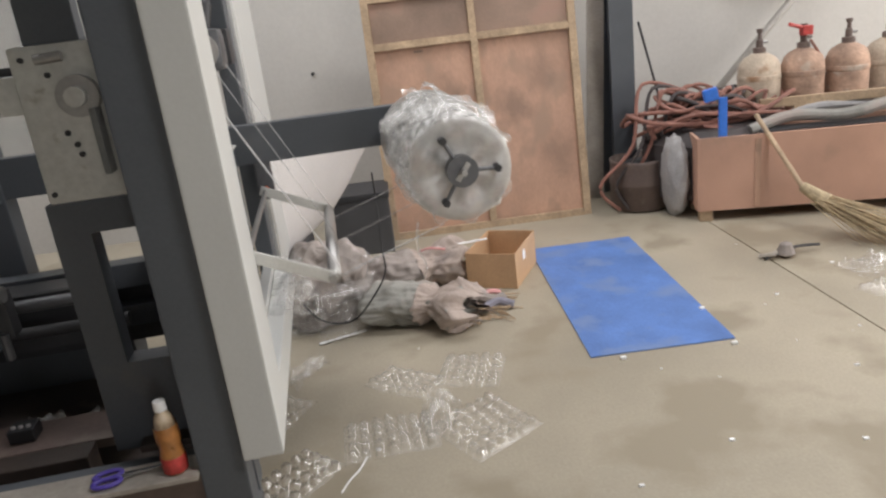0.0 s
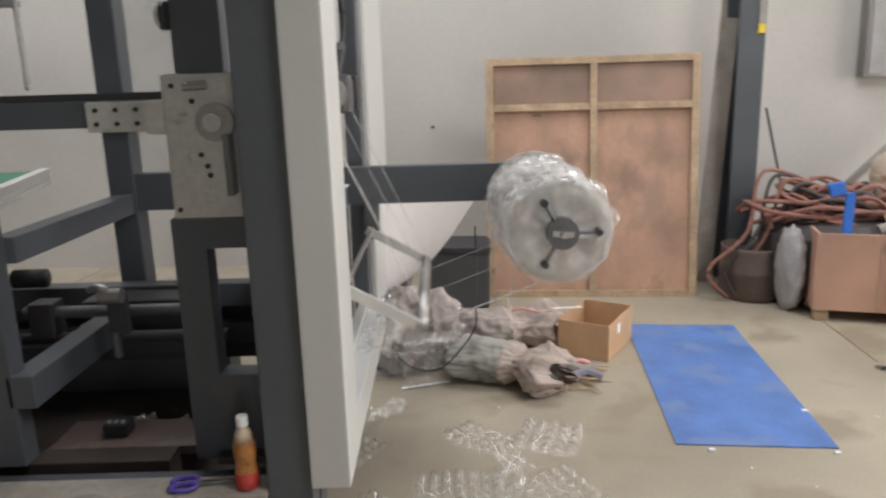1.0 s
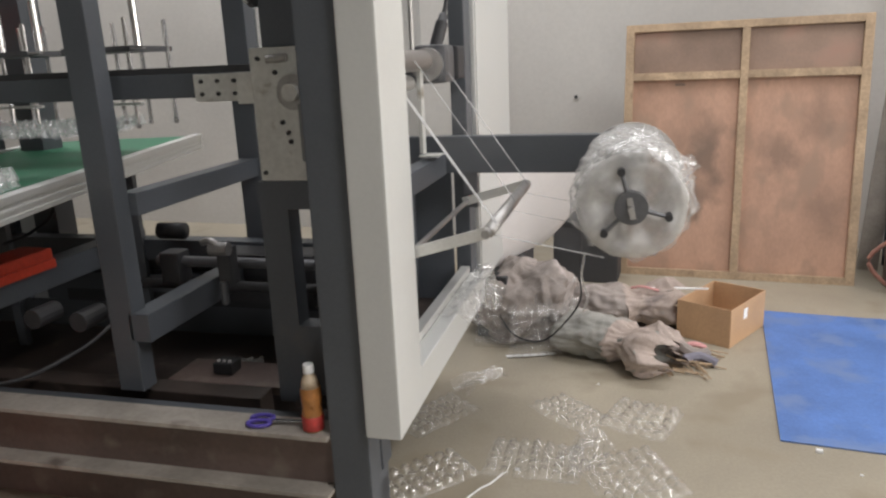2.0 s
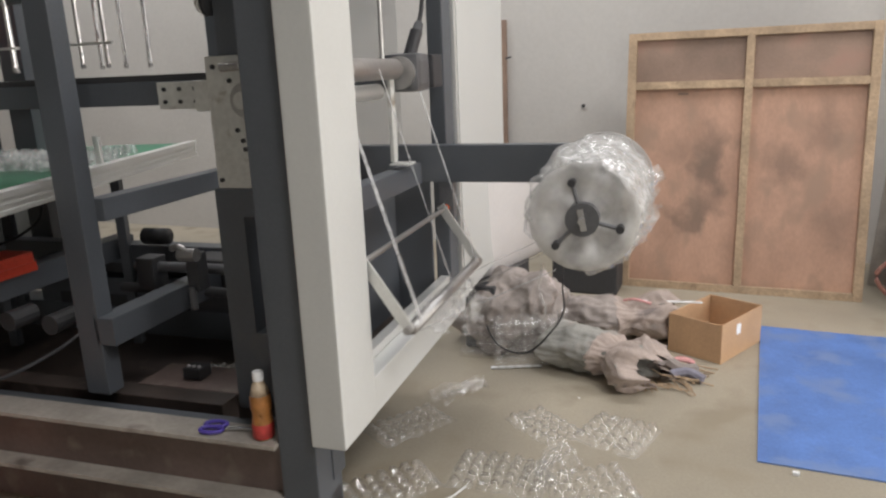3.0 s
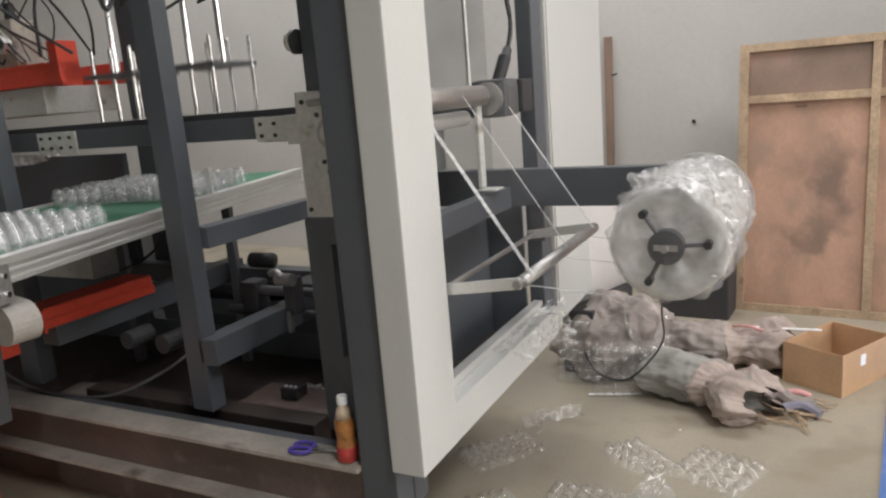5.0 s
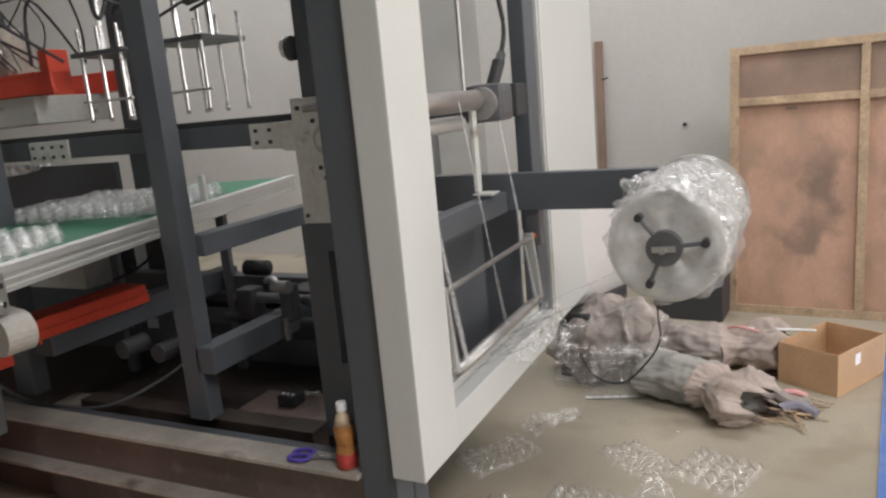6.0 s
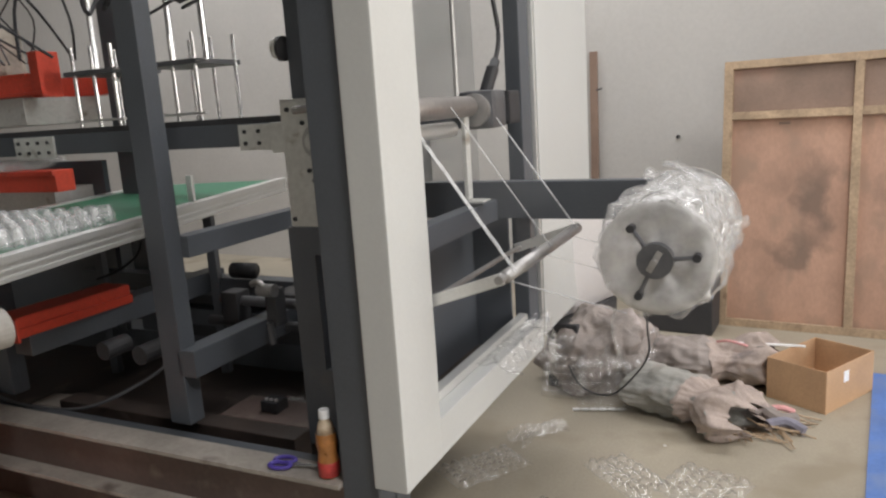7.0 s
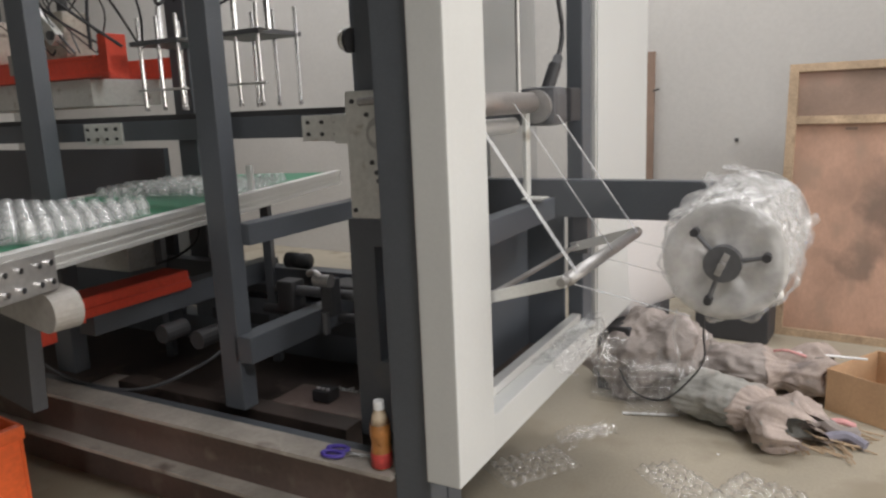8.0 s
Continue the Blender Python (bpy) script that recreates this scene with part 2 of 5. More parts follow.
def add_box(bm, x0, x1, y0, y1, z0, z1, bevel=0.0, m=None):
    r = bmesh.ops.create_cube(bm, size=1.0)
    vs = r["verts"]
    for v in vs:
        v.co = Vector(((v.co.x + 0.5) * (x1 - x0) + x0, (v.co.y + 0.5) * (y1 - y0) + y0, (v.co.z + 0.5) * (z1 - z0) + z0))
    if bevel:
        es = list({e for v in vs for e in v.link_edges})
        r2 = bmesh.ops.bevel(bm, geom=es, offset=bevel, segments=2, affect="EDGES", profile=0.7)
        vs = list({v for f in r2["faces"] for v in f.verts} | {v for v in vs if v.is_valid})
    if m is not None:
        bmesh.ops.transform(bm, matrix=m, verts=vs)
    return bm


def boxm(x0, x1, y0, y1, z0, z1, bevel=0.003, m=None):
    return add_box(bmesh.new(), x0, x1, y0, y1, z0, z1, bevel, m)


def add_tube(bm, a, b, r, seg=14, r2=None, caps=True):
    a, b = Vector(a), Vector(b)
    d = b - a
    q = d.to_track_quat("Z", "Y").to_matrix().to_4x4()
    bmesh.ops.create_cone(bm, cap_ends=caps, segments=seg, radius1=r, radius2=r if r2 is None else r2, depth=d.length, matrix=Matrix.Translation((a + b) / 2) @ q)
    return bm


def tube(a, b, r, seg=14, r2=None):
    return add_tube(bmesh.new(), a, b, r, seg, r2)


def lathe(profile, seg=24):
    """A turned body about z from (radius, height) pairs."""
    bm = bmesh.new()
    rings = []
    for r, z in profile:
        rings.append([bm.verts.new((max(r, 1e-4) * math.cos(2 * math.pi * i / seg), max(r, 1e-4) * math.sin(2 * math.pi * i / seg), z)) for i in range(seg)])
    for p, q in zip(rings, rings[1:]):
        for i in range(seg):
            bm.faces.new((p[i], p[(i + 1) % seg], q[(i + 1) % seg], q[i]))
    bm.faces.new(rings[0][::-1])
    bm.faces.new(rings[-1])
    return bm


def hose(points, r, seg=8, steps=6):
    """A round hose that glides through the given points."""
    P = [Vector(p) for p in points]
    path = []
    for i in range(len(P) - 1):
        p0, p1, p2, p3 = P[max(i - 1, 0)], P[i], P[i + 1], P[min(i + 2, len(P) - 1)]
        for k in range(steps):
            t = k / steps
            path.append(0.5 * (2 * p1 + (p2 - p0) * t + (2 * p0 - 5 * p1 + 4 * p2 - p3) * t * t + (3 * p1 - p0 - 3 * p2 + p3) * t ** 3))
    path.append(P[-1])
    bm = bmesh.new()
    rings = []
    for i, p in enumerate(path):
        d = (path[min(i + 1, len(path) - 1)] - path[max(i - 1, 0)]).normalized()
        q = d.to_track_quat("Z", "Y")
        rings.append([bm.verts.new(p + q @ Vector((r * math.cos(2 * math.pi * k / seg), r * math.sin(2 * math.pi * k / seg), 0))) for k in range(seg)])
    for a, b in zip(rings, rings[1:]):
        for k in range(seg):
            bm.faces.new((a[k], a[(k + 1) % seg], b[(k + 1) % seg], b[k]))
    bm.faces.new(rings[0][::-1])
    bm.faces.new(rings[-1])
    return bm


def folder(seed, *octaves):
    """Crisp creases of a crumpled skin: each octave is (waves a metre, height, how many directions)."""
    rng = random.Random(seed)
    waves = []
    for freq, high, many in octaves:
        for _ in range(many):
            d = Vector((rng.gauss(0, 1), rng.gauss(0, 1), rng.gauss(0, 1))).normalized()
            waves.append((d * freq * rng.uniform(0.7, 1.4), high * rng.uniform(0.6, 1.2), rng.random()))
    shift = Vector((seed * 1.7, seed * 0.3, 2.0))

    def fold(p):
        bend = 0.55 * noise.noise(p * 6 + shift)
        total = 0.0
        for d, high, phase in waves:
            f = (p.dot(d) + phase + bend) % 1.0
            total += high * (abs(f - 0.5) * 4 - 1)
        return total

    return fold


def structure(name, bm, material, label, category):
    return tagged(put(name, bm, material), label, category, kind="structure")


# ---- the hall ----
H = HALL
bm = bmesh.new()
add_box(bm, H["x0"], H["x1"], H["y0"], H["y1"], -0.2, -0.006)
floor = structure("floor", bm, CONCRETE, "worn stained grey-brown concrete factory floor", "floor")
for k, (xa, xb) in enumerate(((H["x0"], -2.9), (-2.892, 2.236), (2.244, H["x1"]))):
    for ya, yb in ((H["y0"], -2.4), (-2.392, H["y1"])):
        part("floor_slab", boxm(xa, xb, ya, yb, -0.1, 0.0, 0.002), CONCRETE, floor)
structure("wall_north", boxm(H["x0"] - 0.2, H["x1"] + 0.2, H["y1"], H["y1"] + 0.2, -0.2, H["z1"], 0), WALLPAINT, "plain off-white painted factory wall with grey scuffs", "wall")
structure("wall_west", boxm(H["x0"] - 0.2, H["x0"], H["y0"], H["y1"], -0.2, H["z1"], 0), WALLPAINT, "plain off-white painted factory wall", "wall")
bm = bmesh.new()
add_box(bm, H["x0"] - 0.2, 3.5, H["y0"] - 0.2, H["y0"], -0.2, H["z1"])
add_box(bm, 5.7, H["x1"] + 0.2, H["y0"] - 0.2, H["y0"], -0.2, H["z1"])
add_box(bm, 3.5, 5.7, H["y0"] - 0.2, H["y0"], 3.1, H["z1"])
structure("wall_south", bm, WALLPAINT, "off-white factory wall with an open gate", "wall")
bm = bmesh.new()
add_box(bm, H["x1"], H["x1"] + 0.2, H["y0"], -0.8, -0.2, H["z1"])
add_box(bm, H["x1"], H["x1"] + 0.2, 3.6, H["y1"], -0.2, H["z1"])
add_box(bm, H["x1"], H["x1"] + 0.2, -0.8, 3.6, 3.95, H["z1"])
structure("wall_east", bm, WALLPAINT, "off-white factory wall with a wide open doorway", "wall")
bm = bmesh.new()
for ya, yb in ((H["y0"], -2.25), (-0.95, 1.2), (2.8, H["y1"])):
    add_box(bm, H["x0"], H["x1"], ya, yb, H["z1"], H["z1"] + 0.1)
for xa, xb, ya, yb in ((H["x0"], 2.55, -2.25, -0.95), (3.85, H["x1"], -2.25, -0.95), (H["x0"], -6.6, 1.2, 2.8), (3.6, H["x1"], 1.2, 2.8)):
    add_box(bm, xa, xb, ya, yb, H["z1"], H["z1"] + 0.1)
structure("ceiling", bm, ROOFING, "grey sheet roof with long skylights", "ceiling")
# steel column by the wall
bm = bmesh.new()
add_box(bm, -0.08, 0.08, -0.10, -0.085, 0, 5.0)
add_box(bm, -0.08, 0.08, 0.185, 0.2, 0, 5.0)
add_box(bm, -0.006, 0.006, -0.086, 0.186, 0, 5.0)
col = structure("column_1", bm, DARKPAINT, "dark grey painted steel H-section column", "column")
col.location = (1.966, 3.30, 0)

# ---- the forming machine, turned a little against the wall ----
TURN = 5.0
MACHINE = pose(0, 0, 0, 0, 0, TURN)


def mp(x, y, z, rx=0, ry=0, rz=0):
    """A pose in the machine's own axes."""
    return MACHINE @ pose(x, y, z, rx, ry, rz)


def slot_plate(x0, x1, z0, z1, hx0, hx1, hz0, hz1, y0, y1):
    """An upright plate with a rectangular opening through it."""
    bm = bmesh.new()
    add_box(bm, x0, hx0, y0, y1, z0, z1)
    add_box(bm, hx1, x1, y0, y1, z0, z1)
    add_box(bm, hx0, hx1, y0, y1, hz1, z1)
    add_box(bm, hx0, hx1, y0, y1, z0, hz0)
    return bm


def forming_machine():
    m = thing("forming_machine", MACHINE, "dark grey steel plastic forming machine with light grey corner cladding", "machine")
    # cladding of the open end
    part("cladding_post", boxm(-0.103, 0.0, 0.0, 0.228, 0.388, 3.2, 0.006), LIGHTPAINT, m, "light grey painted cladding post")
    part("cladding_rail", boxm(-0.06, -0.001, 0.228, 1.24, 0.388, 0.507, 0.005), LIGHTPAINT, m, "light grey painted bottom cladding rail")
    part("cladding_panel", boxm(-0.09, -0.04, 1.39, 2.24, 0.39, 3.2, 0.005), LIGHTPAINT, m, "tall light grey cladding panel")
    part("panel_edge", boxm(-0.085, -0.045, 1.37, 1.388, 0.39, 3.2, 0.003), ALU, m, "grey metal edge of the panel")
    part("rail_trim", boxm(-0.10, -0.062, 0.228, 1.22, 0.50, 0.535, 0.003), ALU, m, "bare metal inner trim strip")
    # posts
    part("post", boxm(-0.222, -0.105, 0.02, 0.17, 0.0, 3.2, 0.006), DARKPAINT, m)
    part("post", boxm(-1.05, -0.958, 0.19, 0.26, 0.37, 3.2, 0.006), DARKPAINT, m)
    part("post", boxm(-2.02, -1.90, 0.19, 0.26, 0.37, 3.2, 0.006), DARKPAINT, m)
    part("post", boxm(-1.02, -0.92, 1.06, 1.16, 0.0, 3.2, 0.006), DARKPAINT, m)
    part("post", boxm(-2.13, -2.0, 1.06, 1.18, 0.0, 3.2, 0.006), DARKPAINT, m)
    part("post", boxm(-0.125, -0.06, 1.245, 1.365, 0.39, 3.2, 0.006), DARKPAINT, m)
    part("post", boxm(-0.43, -0.30, 0.246, 0.30, 1.456, 3.2, 0.004), DARKPAINT, m)
    dial = part("dial", tube((-0.445, 0.235, 1.60), (-0.43, 0.235, 1.60), 0.036, 20), BLACK, m, "small round black dial")
    part("dial_face", tube((-0.447, 0.215, 1.60), (-0.440, 0.215, 1.60), 0.028, 20), PLATE, dial)
    # sill: a rolled beam with a dusty upper flange, on feet
    sill = part("sill_beam", boxm(-4.6, -0.222, 0.045, 0.058, 0.20, 0.362, 0.002), BROWNBEAM, m, "red-brown primed sill beam")
    part("upper_flange", boxm(-4.6, -0.224, 0.0, 0.105, 0.360, 0.374, 0.002), DUSTYSTEEL, sill, "dusty upper flange")
    part("lower_flange", boxm(-4.6, -0.224, -0.02, 0.11, 0.186, 0.20, 0.002), DUSTYSTEEL, sill, "dusty lower flange")
    part("plinth", boxm(-4.6, -0.105, 0.09, 0.16, 0.0, 0.185, 0.003), BROWNBEAM, m, "dark brown plinth under the sill")
    part("base_beam", boxm(-4.6, -0.1, 0.11, 0.19, 0.22, 0.345, 0.004), DARKPAINT, m)
    part("base_beam", boxm(-4.6, -0.62, 1.05, 1.2, 0.0, 0.36, 0.004), DARKPAINT, m)
    part("floor_pan", boxm(-4.6, -0.23, 0.192, 1.05, 0.20, 0.23, 0.003), DARKBROWN, m, "dark brown floor pan inside the machine")
    part("timber_bar", boxm(-1.75, -0.58, 0.27, 0.36, 0.23, 0.335, 0.006), DARKBROWN, m, "dark brown timber lying in the pan")
    part("pale_board", boxm(-1.0, -0.52, 0.37, 0.56, 0.30, 0.33, 0.004), BROWNBEAM, m, "dirty brown board in the pan")
    part("pale_board", boxm(-1.9, -1.6, 0.40, 0.52, 0.28, 0.30, 0.004, pose(0, 0, 0, 0, 0, 4)), DUSTYSTEEL, m, "dusty pale board in the pan")
    # bearing plate over a slotted column
    pl = part("bearing_plate", boxm(-0.464, -0.15, 0.225, 0.239, 1.075, 1.455, 0.010), PLATE, m, "stained pale steel bearing plate")
    hb = part("hub", tube((-0.325, 0.225, 1.33), (-0.325, 0.20, 1.33), 0.05, 24), STEEL, pl, "greasy round hub")
    part("hub_boss", tube((-0.325, 0.202, 1.33), (-0.325, 0.175, 1.33), 0.024, 20), PLATE, pl)
    part("dowel", tube((-0.34, 0.212, 1.425), (-0.40, 0.208, 1.422), 0.012, 12), STEEL, pl)
    for x, z in ((-0.435, 1.425), (-0.385, 1.385), (-0.375, 1.245), (-0.445, 1.10), (-0.24, 1.10), (-0.355, 1.19), (-0.36, 1.215)):
        part("screw", tube((x, 0.227, z), (x, 0.219, z), 0.007, 10), BLACK, pl)
    part("column", slot_plate(-0.478, -0.15, 0.36, 1.073, -0.388, -0.27, 0.62, 0.99, 0.225, 0.30), DARKPAINT, m, "dark slotted column under the bearing plate")
    # long beam with bolted bracket
    beam = part("side_beam", boxm(-4.6, -0.466, 0.335, 0.41, 1.318, 1.392, 0.003), DARKPAINT, m)
    part("rail_strip", boxm(-4.6, -0.466, 0.345, 0.39, 1.392, 1.412, 0.002), RUBBER, beam, "dark guide strip")
    for x0 in (-0.715, -1.83):
        br = part("bracket", boxm(x0, x0 + 0.225, 0.326, 0.335, 1.305, 1.388, 0.003), PLATE, m, "pale bolted bracket plate")
        for i in range(4):
            for z in (1.328, 1.366):
                part("bolt", tube((x0 + 0.028 + 0.056 * i, 0.327, z), (x0 + 0.028 + 0.056 * i, 0.319, z), 0.0065, 8), BLACK, br)
    part("gusset", boxm(-0.52, -0.462, 0.24, 0.325, 1.30, 1.39, 0.003), PLATE, m, "pale gusset behind the plate")
    part("side_beam", boxm(-4.6, -0.2, 1.0, 1.06, 1.318, 1.392, 0.003), DARKPAINT, m)
    # cross beams
    part("cross_beam", boxm(-1.0, -0.93, 0.26, 1.06, 0.955, 1.03, 0.004), DARKPAINT, m)
    part("cross_beam", boxm(-0.16, -0.10, 0.17, 1.03, 0.965, 1.045, 0.004), DARKPAINT, m)
    part("cross_beam", boxm(-0.98, -0.90, 0.19, 0.85, 0.55, 0.645, 0.004), DARKPAINT, m)
    part("cross_beam", boxm(-1.62, -1.53, 0.05, 1.06, 0.62, 0.715, 0.004), DARKPAINT, m)
    part("rear_beam", boxm(-2.4, -0.3, 0.96, 1.04, 0.60, 0.69, 0.004), DARKPAINT, m)
    part("rear_beam", boxm(-2.4, -0.3, 0.96, 1.04, 0.45, 0.53, 0.004), DARKPAINT, m)
    og = part("orange_guard", boxm(-1.66, -1.52, 0.0, 0.50, 0.715, 0.775, 0.010), REDPAINT, m, "bright orange-red guard channel")
    part("guard_lip", boxm(-1.522, -1.512, 0.0, 0.50, 0.70, 0.735, 0.003), REDPAINT, og)
    part("guard_end", boxm(-1.66, -1.50, -0.012, 0.0, 0.69, 0.775, 0.003), REDPAINT, og)
    part("orange_foot", boxm(-1.72, -1.60, -0.22, -0.05, 0.62, 0.68, 0.010), REDPAINT, m, "orange-red bracket foot")
    part("gearbox", boxm(-1.06, -0.60, 0.80, 0.955, 0.46, 0.68, 0.02), BLACK, m, "black gearbox at the machine's back")
    part("drive_shaft", tube((-1.15, 0.62, 0.70), (-0.5, 0.62, 0.70), 0.020, 16), CHUCK, m)
    part("drive_shaft", tube((-1.3, 0.70, 0.58), (-0.5, 0.70, 0.58), 0.02, 16), RUBBER, m)
    part("bearing_block", boxm(-1.12, -1.04, 0.58, 0.66, 0.62, 0.74, 0.008), RUBBER, m)
    bm = tube((-1.37, 0.95, 0.735), (-1.25, 0.95, 0.735), 0.036, 22)
    part("motor", bm, BLACK, m, "black cylindrical motor", True)
    for k in range(2):
        part("spindle_nut", tube((-1.42 + 0.19 * k, 0.25, 0.58), (-1.42 + 0.19 * k, 0.36, 0.58), 0.036, 14), RUBBER, m, "greasy dark spindle end")
    v = part("valve", boxm(-0.80, -0.75, 0.46, 0.52, 0.66, 0.80, 0.010), RUBBER, m, "worn steel valve block")
    part("valve_knob", tube((-0.81, 0.45, 0.80), (-0.74, 0.45, 0.80), 0.024, 14), STEEL, v)
    part("valve_stem", tube((-0.775, 0.45, 0.60), (-0.775, 0.45, 0.68), 0.014, 12), CHUCK, v)
    part("valve_elbow", hose([(-0.775, 0.45, 0.80), (-0.80, 0.44, 0.83), (-0.84, 0.45, 0.82)], 0.012), STEEL, v)
    sw = part("switch_box", boxm(-0.85, -0.775, 0.43, 0.50, 0.332, 0.375, 0.006), BLACK, m, "small black switch box with grey buttons")
    for k in range(3):
        part("button", tube((-0.835 + 0.022 * k, 0.45, 0.374), (-0.835 + 0.022 * k, 0.45, 0.382), 0.007, 10), GREYBAG, sw)
    part("floor_cable", hose([(-2.3, 0.2, 0.45), (-2.0, 0.16, 0.38), (-1.75, 0.17, 0.345), (-1.5, 0.22, 0.36), (-1.30, 0.32, 0.45), (-1.22, 0.40, 0.52)], 0.007), CHUCK, m, "grey cable sagging in the pan")
    part("rear_cable", hose([(-1.75, 0.8, 1.0), (-1.72, 0.75, 0.86), (-1.80, 0.70, 0.78), (-1.9, 0.65, 0.74)], 0.006), BLACK, m)
    part("rear_panel", boxm(-2.0, -0.3, 1.045, 1.06, 0.36, 0.685, 0.003), RUBBER, m, "dark rear panel")
    part("rear_panel", boxm(-4.4, -2.2, 1.02, 1.05, 0.36, 1.25, 0.003), DARKPAINT, m, "dark rear panel")
    part("rear_panel", boxm(-2.62, -2.10, 1.24, 1.25, 0.40, 0.98, 0.003), LIGHTPAINT, m, "pale rear sheet below the belt")
    # inside the open end
    # added boards: they stand in for the shaded depth of the open end
    part("inner_board", boxm(-0.30, -0.285, 0.31, 1.204, 0.36, 0.94, 0.003), DARKPAINT, m)
    part("inner_board", boxm(-0.40, -0.127, 1.205, 1.22, 0.36, 0.96, 0.003), DARKPAINT, m)
    part("inner_pan", boxm(-0.40, -0.104, 0.172, 1.20, 0.37, 0.39, 0.003), DARKBROWN, m, "dark brown pan behind the end rail")
    part("inner_panel", boxm(-0.30, -0.285, 0.17, 0.86, 1.14, 1.30, 0.003), DIMSTEEL, m, "dull inner sheet-metal panel")
    rl = part("feed_roller", tube((-0.13, 0.17, 1.40), (-0.13, 0.87, 1.40), 0.036, 28), CHROMEDULL, m, "brushed steel feed roller", True)
    part("roller_end", tube((-0.13, 0.87, 1.40), (-0.13, 0.93, 1.40), 0.024, 18), STEEL, rl)
    part("nip_roller", tube((-0.17, 0.17, 1.325), (-0.17, 0.80, 1.325), 0.027, 24), ALU, m, "grey nip roller", True)
    mo = part("feed_motor", boxm(-0.20, -0.06, 0.93, 1.08, 1.315, 1.455, 0.03), CHUCK, m, "grey geared feed motor with a black end")
    part("motor_cap", boxm(-0.21, -0.05, 1.08, 1.20, 1.325, 1.45, 0.012), BLACK, mo)
    part("motor_flange", tube((-0.13, 0.91, 1.385), (-0.13, 0.935, 1.385), 0.06, 22), STEEL, mo)
    part("cable_plug", tube((-0.12, 1.02, 1.45), (-0.10, 1.05, 1.535), 0.024, 12), BLACK, mo)
    part("cable_plug", tube((-0.10, 1.05, 1.53), (-0.10, 1.08, 1.56), 0.018, 12), BLACK, mo)
    part("motor_cable", hose([(-0.10, 1.07, 1.55), (-0.09, 1.10, 1.66), (-0.11, 1.09, 1.9), (-0.12, 1.10, 2.6)], 0.009), BLACK, mo)
    part("hanging_pipe", tube((-0.16, 0.84, 1.43), (-0.16, 0.84, 2.8), 0.008, 10), STEEL, m)
    part("roller_bracket", boxm(-0.15, -0.135, 0.84, 0.88, 1.07, 1.37, 0.003), PLATE, m, "white bent bracket under the roller")
    part("roller_bracket", boxm(-0.15, -0.075, 0.82, 0.90, 1.06, 1.066, 0.002), PLATE, m)
    # added sheet: its grey tint stands in for a large shadow on the wall
    part("wall_shade_sheet", boxm(-0.90, -0.20, 1.10, 1.108, 1.06, 3.1, 0.001), SHADETINT, m, "added grey see-through sheet standing in for a shadow on the wall")
    # arm that carries the film roll
    arm = part("roll_arm", boxm(-0.98, 0.66, 1.065, 1.125, 0.963, 1.107, 0.005), DARKPAINT, m, "dark grey steel arm of the film roll")
    part("roll_shaft", tube((0.60, 0.36, 0.985), (0.60, 1.07, 0.985), 0.022, 18), STEEL, arm)
    part("arm_bracket", boxm(-0.05, 0.01, 1.085, 1.125, 0.82, 0.962, 0.004), CHUCK, m)
    return m


forming_machine()


PIVOT, REACH = (-0.021, 0.858), 0.242


def dancer_frame():
    """Swinging frame: pivot along y at its origin, arms along +x."""
    d = thing("dancer_frame", mp(PIVOT[0], 0, PIVOT[1]), "swinging metal dancer frame with a grey roller", "dancer frame")
    part("pivot_shaft", tube((0, 0.23, 0), (0, 1.082, 0), 0.009, 12), STEEL, d)
    for y in (0.245, 1.04):
        a = part("arm", boxm(-0.02, REACH, y - 0.005, y + 0.005, -0.017, 0.017, 0.002), ALU, d, "flat metal arm")
        part("nut", tube((REACH - 0.005, y - 0.02, 0), (REACH - 0.005, y + 0.02, 0), 0.013, 10), STEEL, a)
    part("roller", tube((REACH, 0.26, 0), (REACH, 1.03, 0), 0.019, 20), STEEL, d, "grey steel dancer roller", True)
    part("orange_cap", tube((0.0, 1.082, 0), (0.0, 1.10, 0), 0.013, 12), ORANGE, d)
    return d


DANCER = dancer_frame()


def film_panel(length, bead):
    """A strip of clear film of the web's width that starts at its origin and runs along +x."""
    f = thing("film_web", MACHINE, "taut clear plastic film web with bright rolled edges", "plastic film")
    bm = bmesh.new()
    n = 14
    rows_ = []
    for j in range(9):
        y = 0.30 + 0.66 * j / 8
        rows_.append([bm.verts.new((length * i / n, y, 0.002 * math.sin(27 * y) * math.sin(math.pi * i / n))) for i in range(n + 1)])
    for a, b in zip(rows_, rows_[1:]):
        for i in range(n):
            bm.faces.new((a[i], a[i + 1], b[i + 1], b[i]))
    part("film_sheet", bm, FILM, f, "", True)
    for y, w in ((0.298, bead), (0.64, bead * 0.3), (0.962, bead * 0.6)):
        part("film_edge", boxm(0, length, y - w, y + w, -0.001, 0.001, 0), FILMEDGE, f, "bright folded film edge")
    return f


WEB_TOP_A, WEB_TOP_B = film_panel(0.42, 0.011), film_panel(0.42, 0.011)
WEB_LOW_A, WEB_LOW_B = film_panel(0.28, 0.003), film_panel(0.28, 0.003)


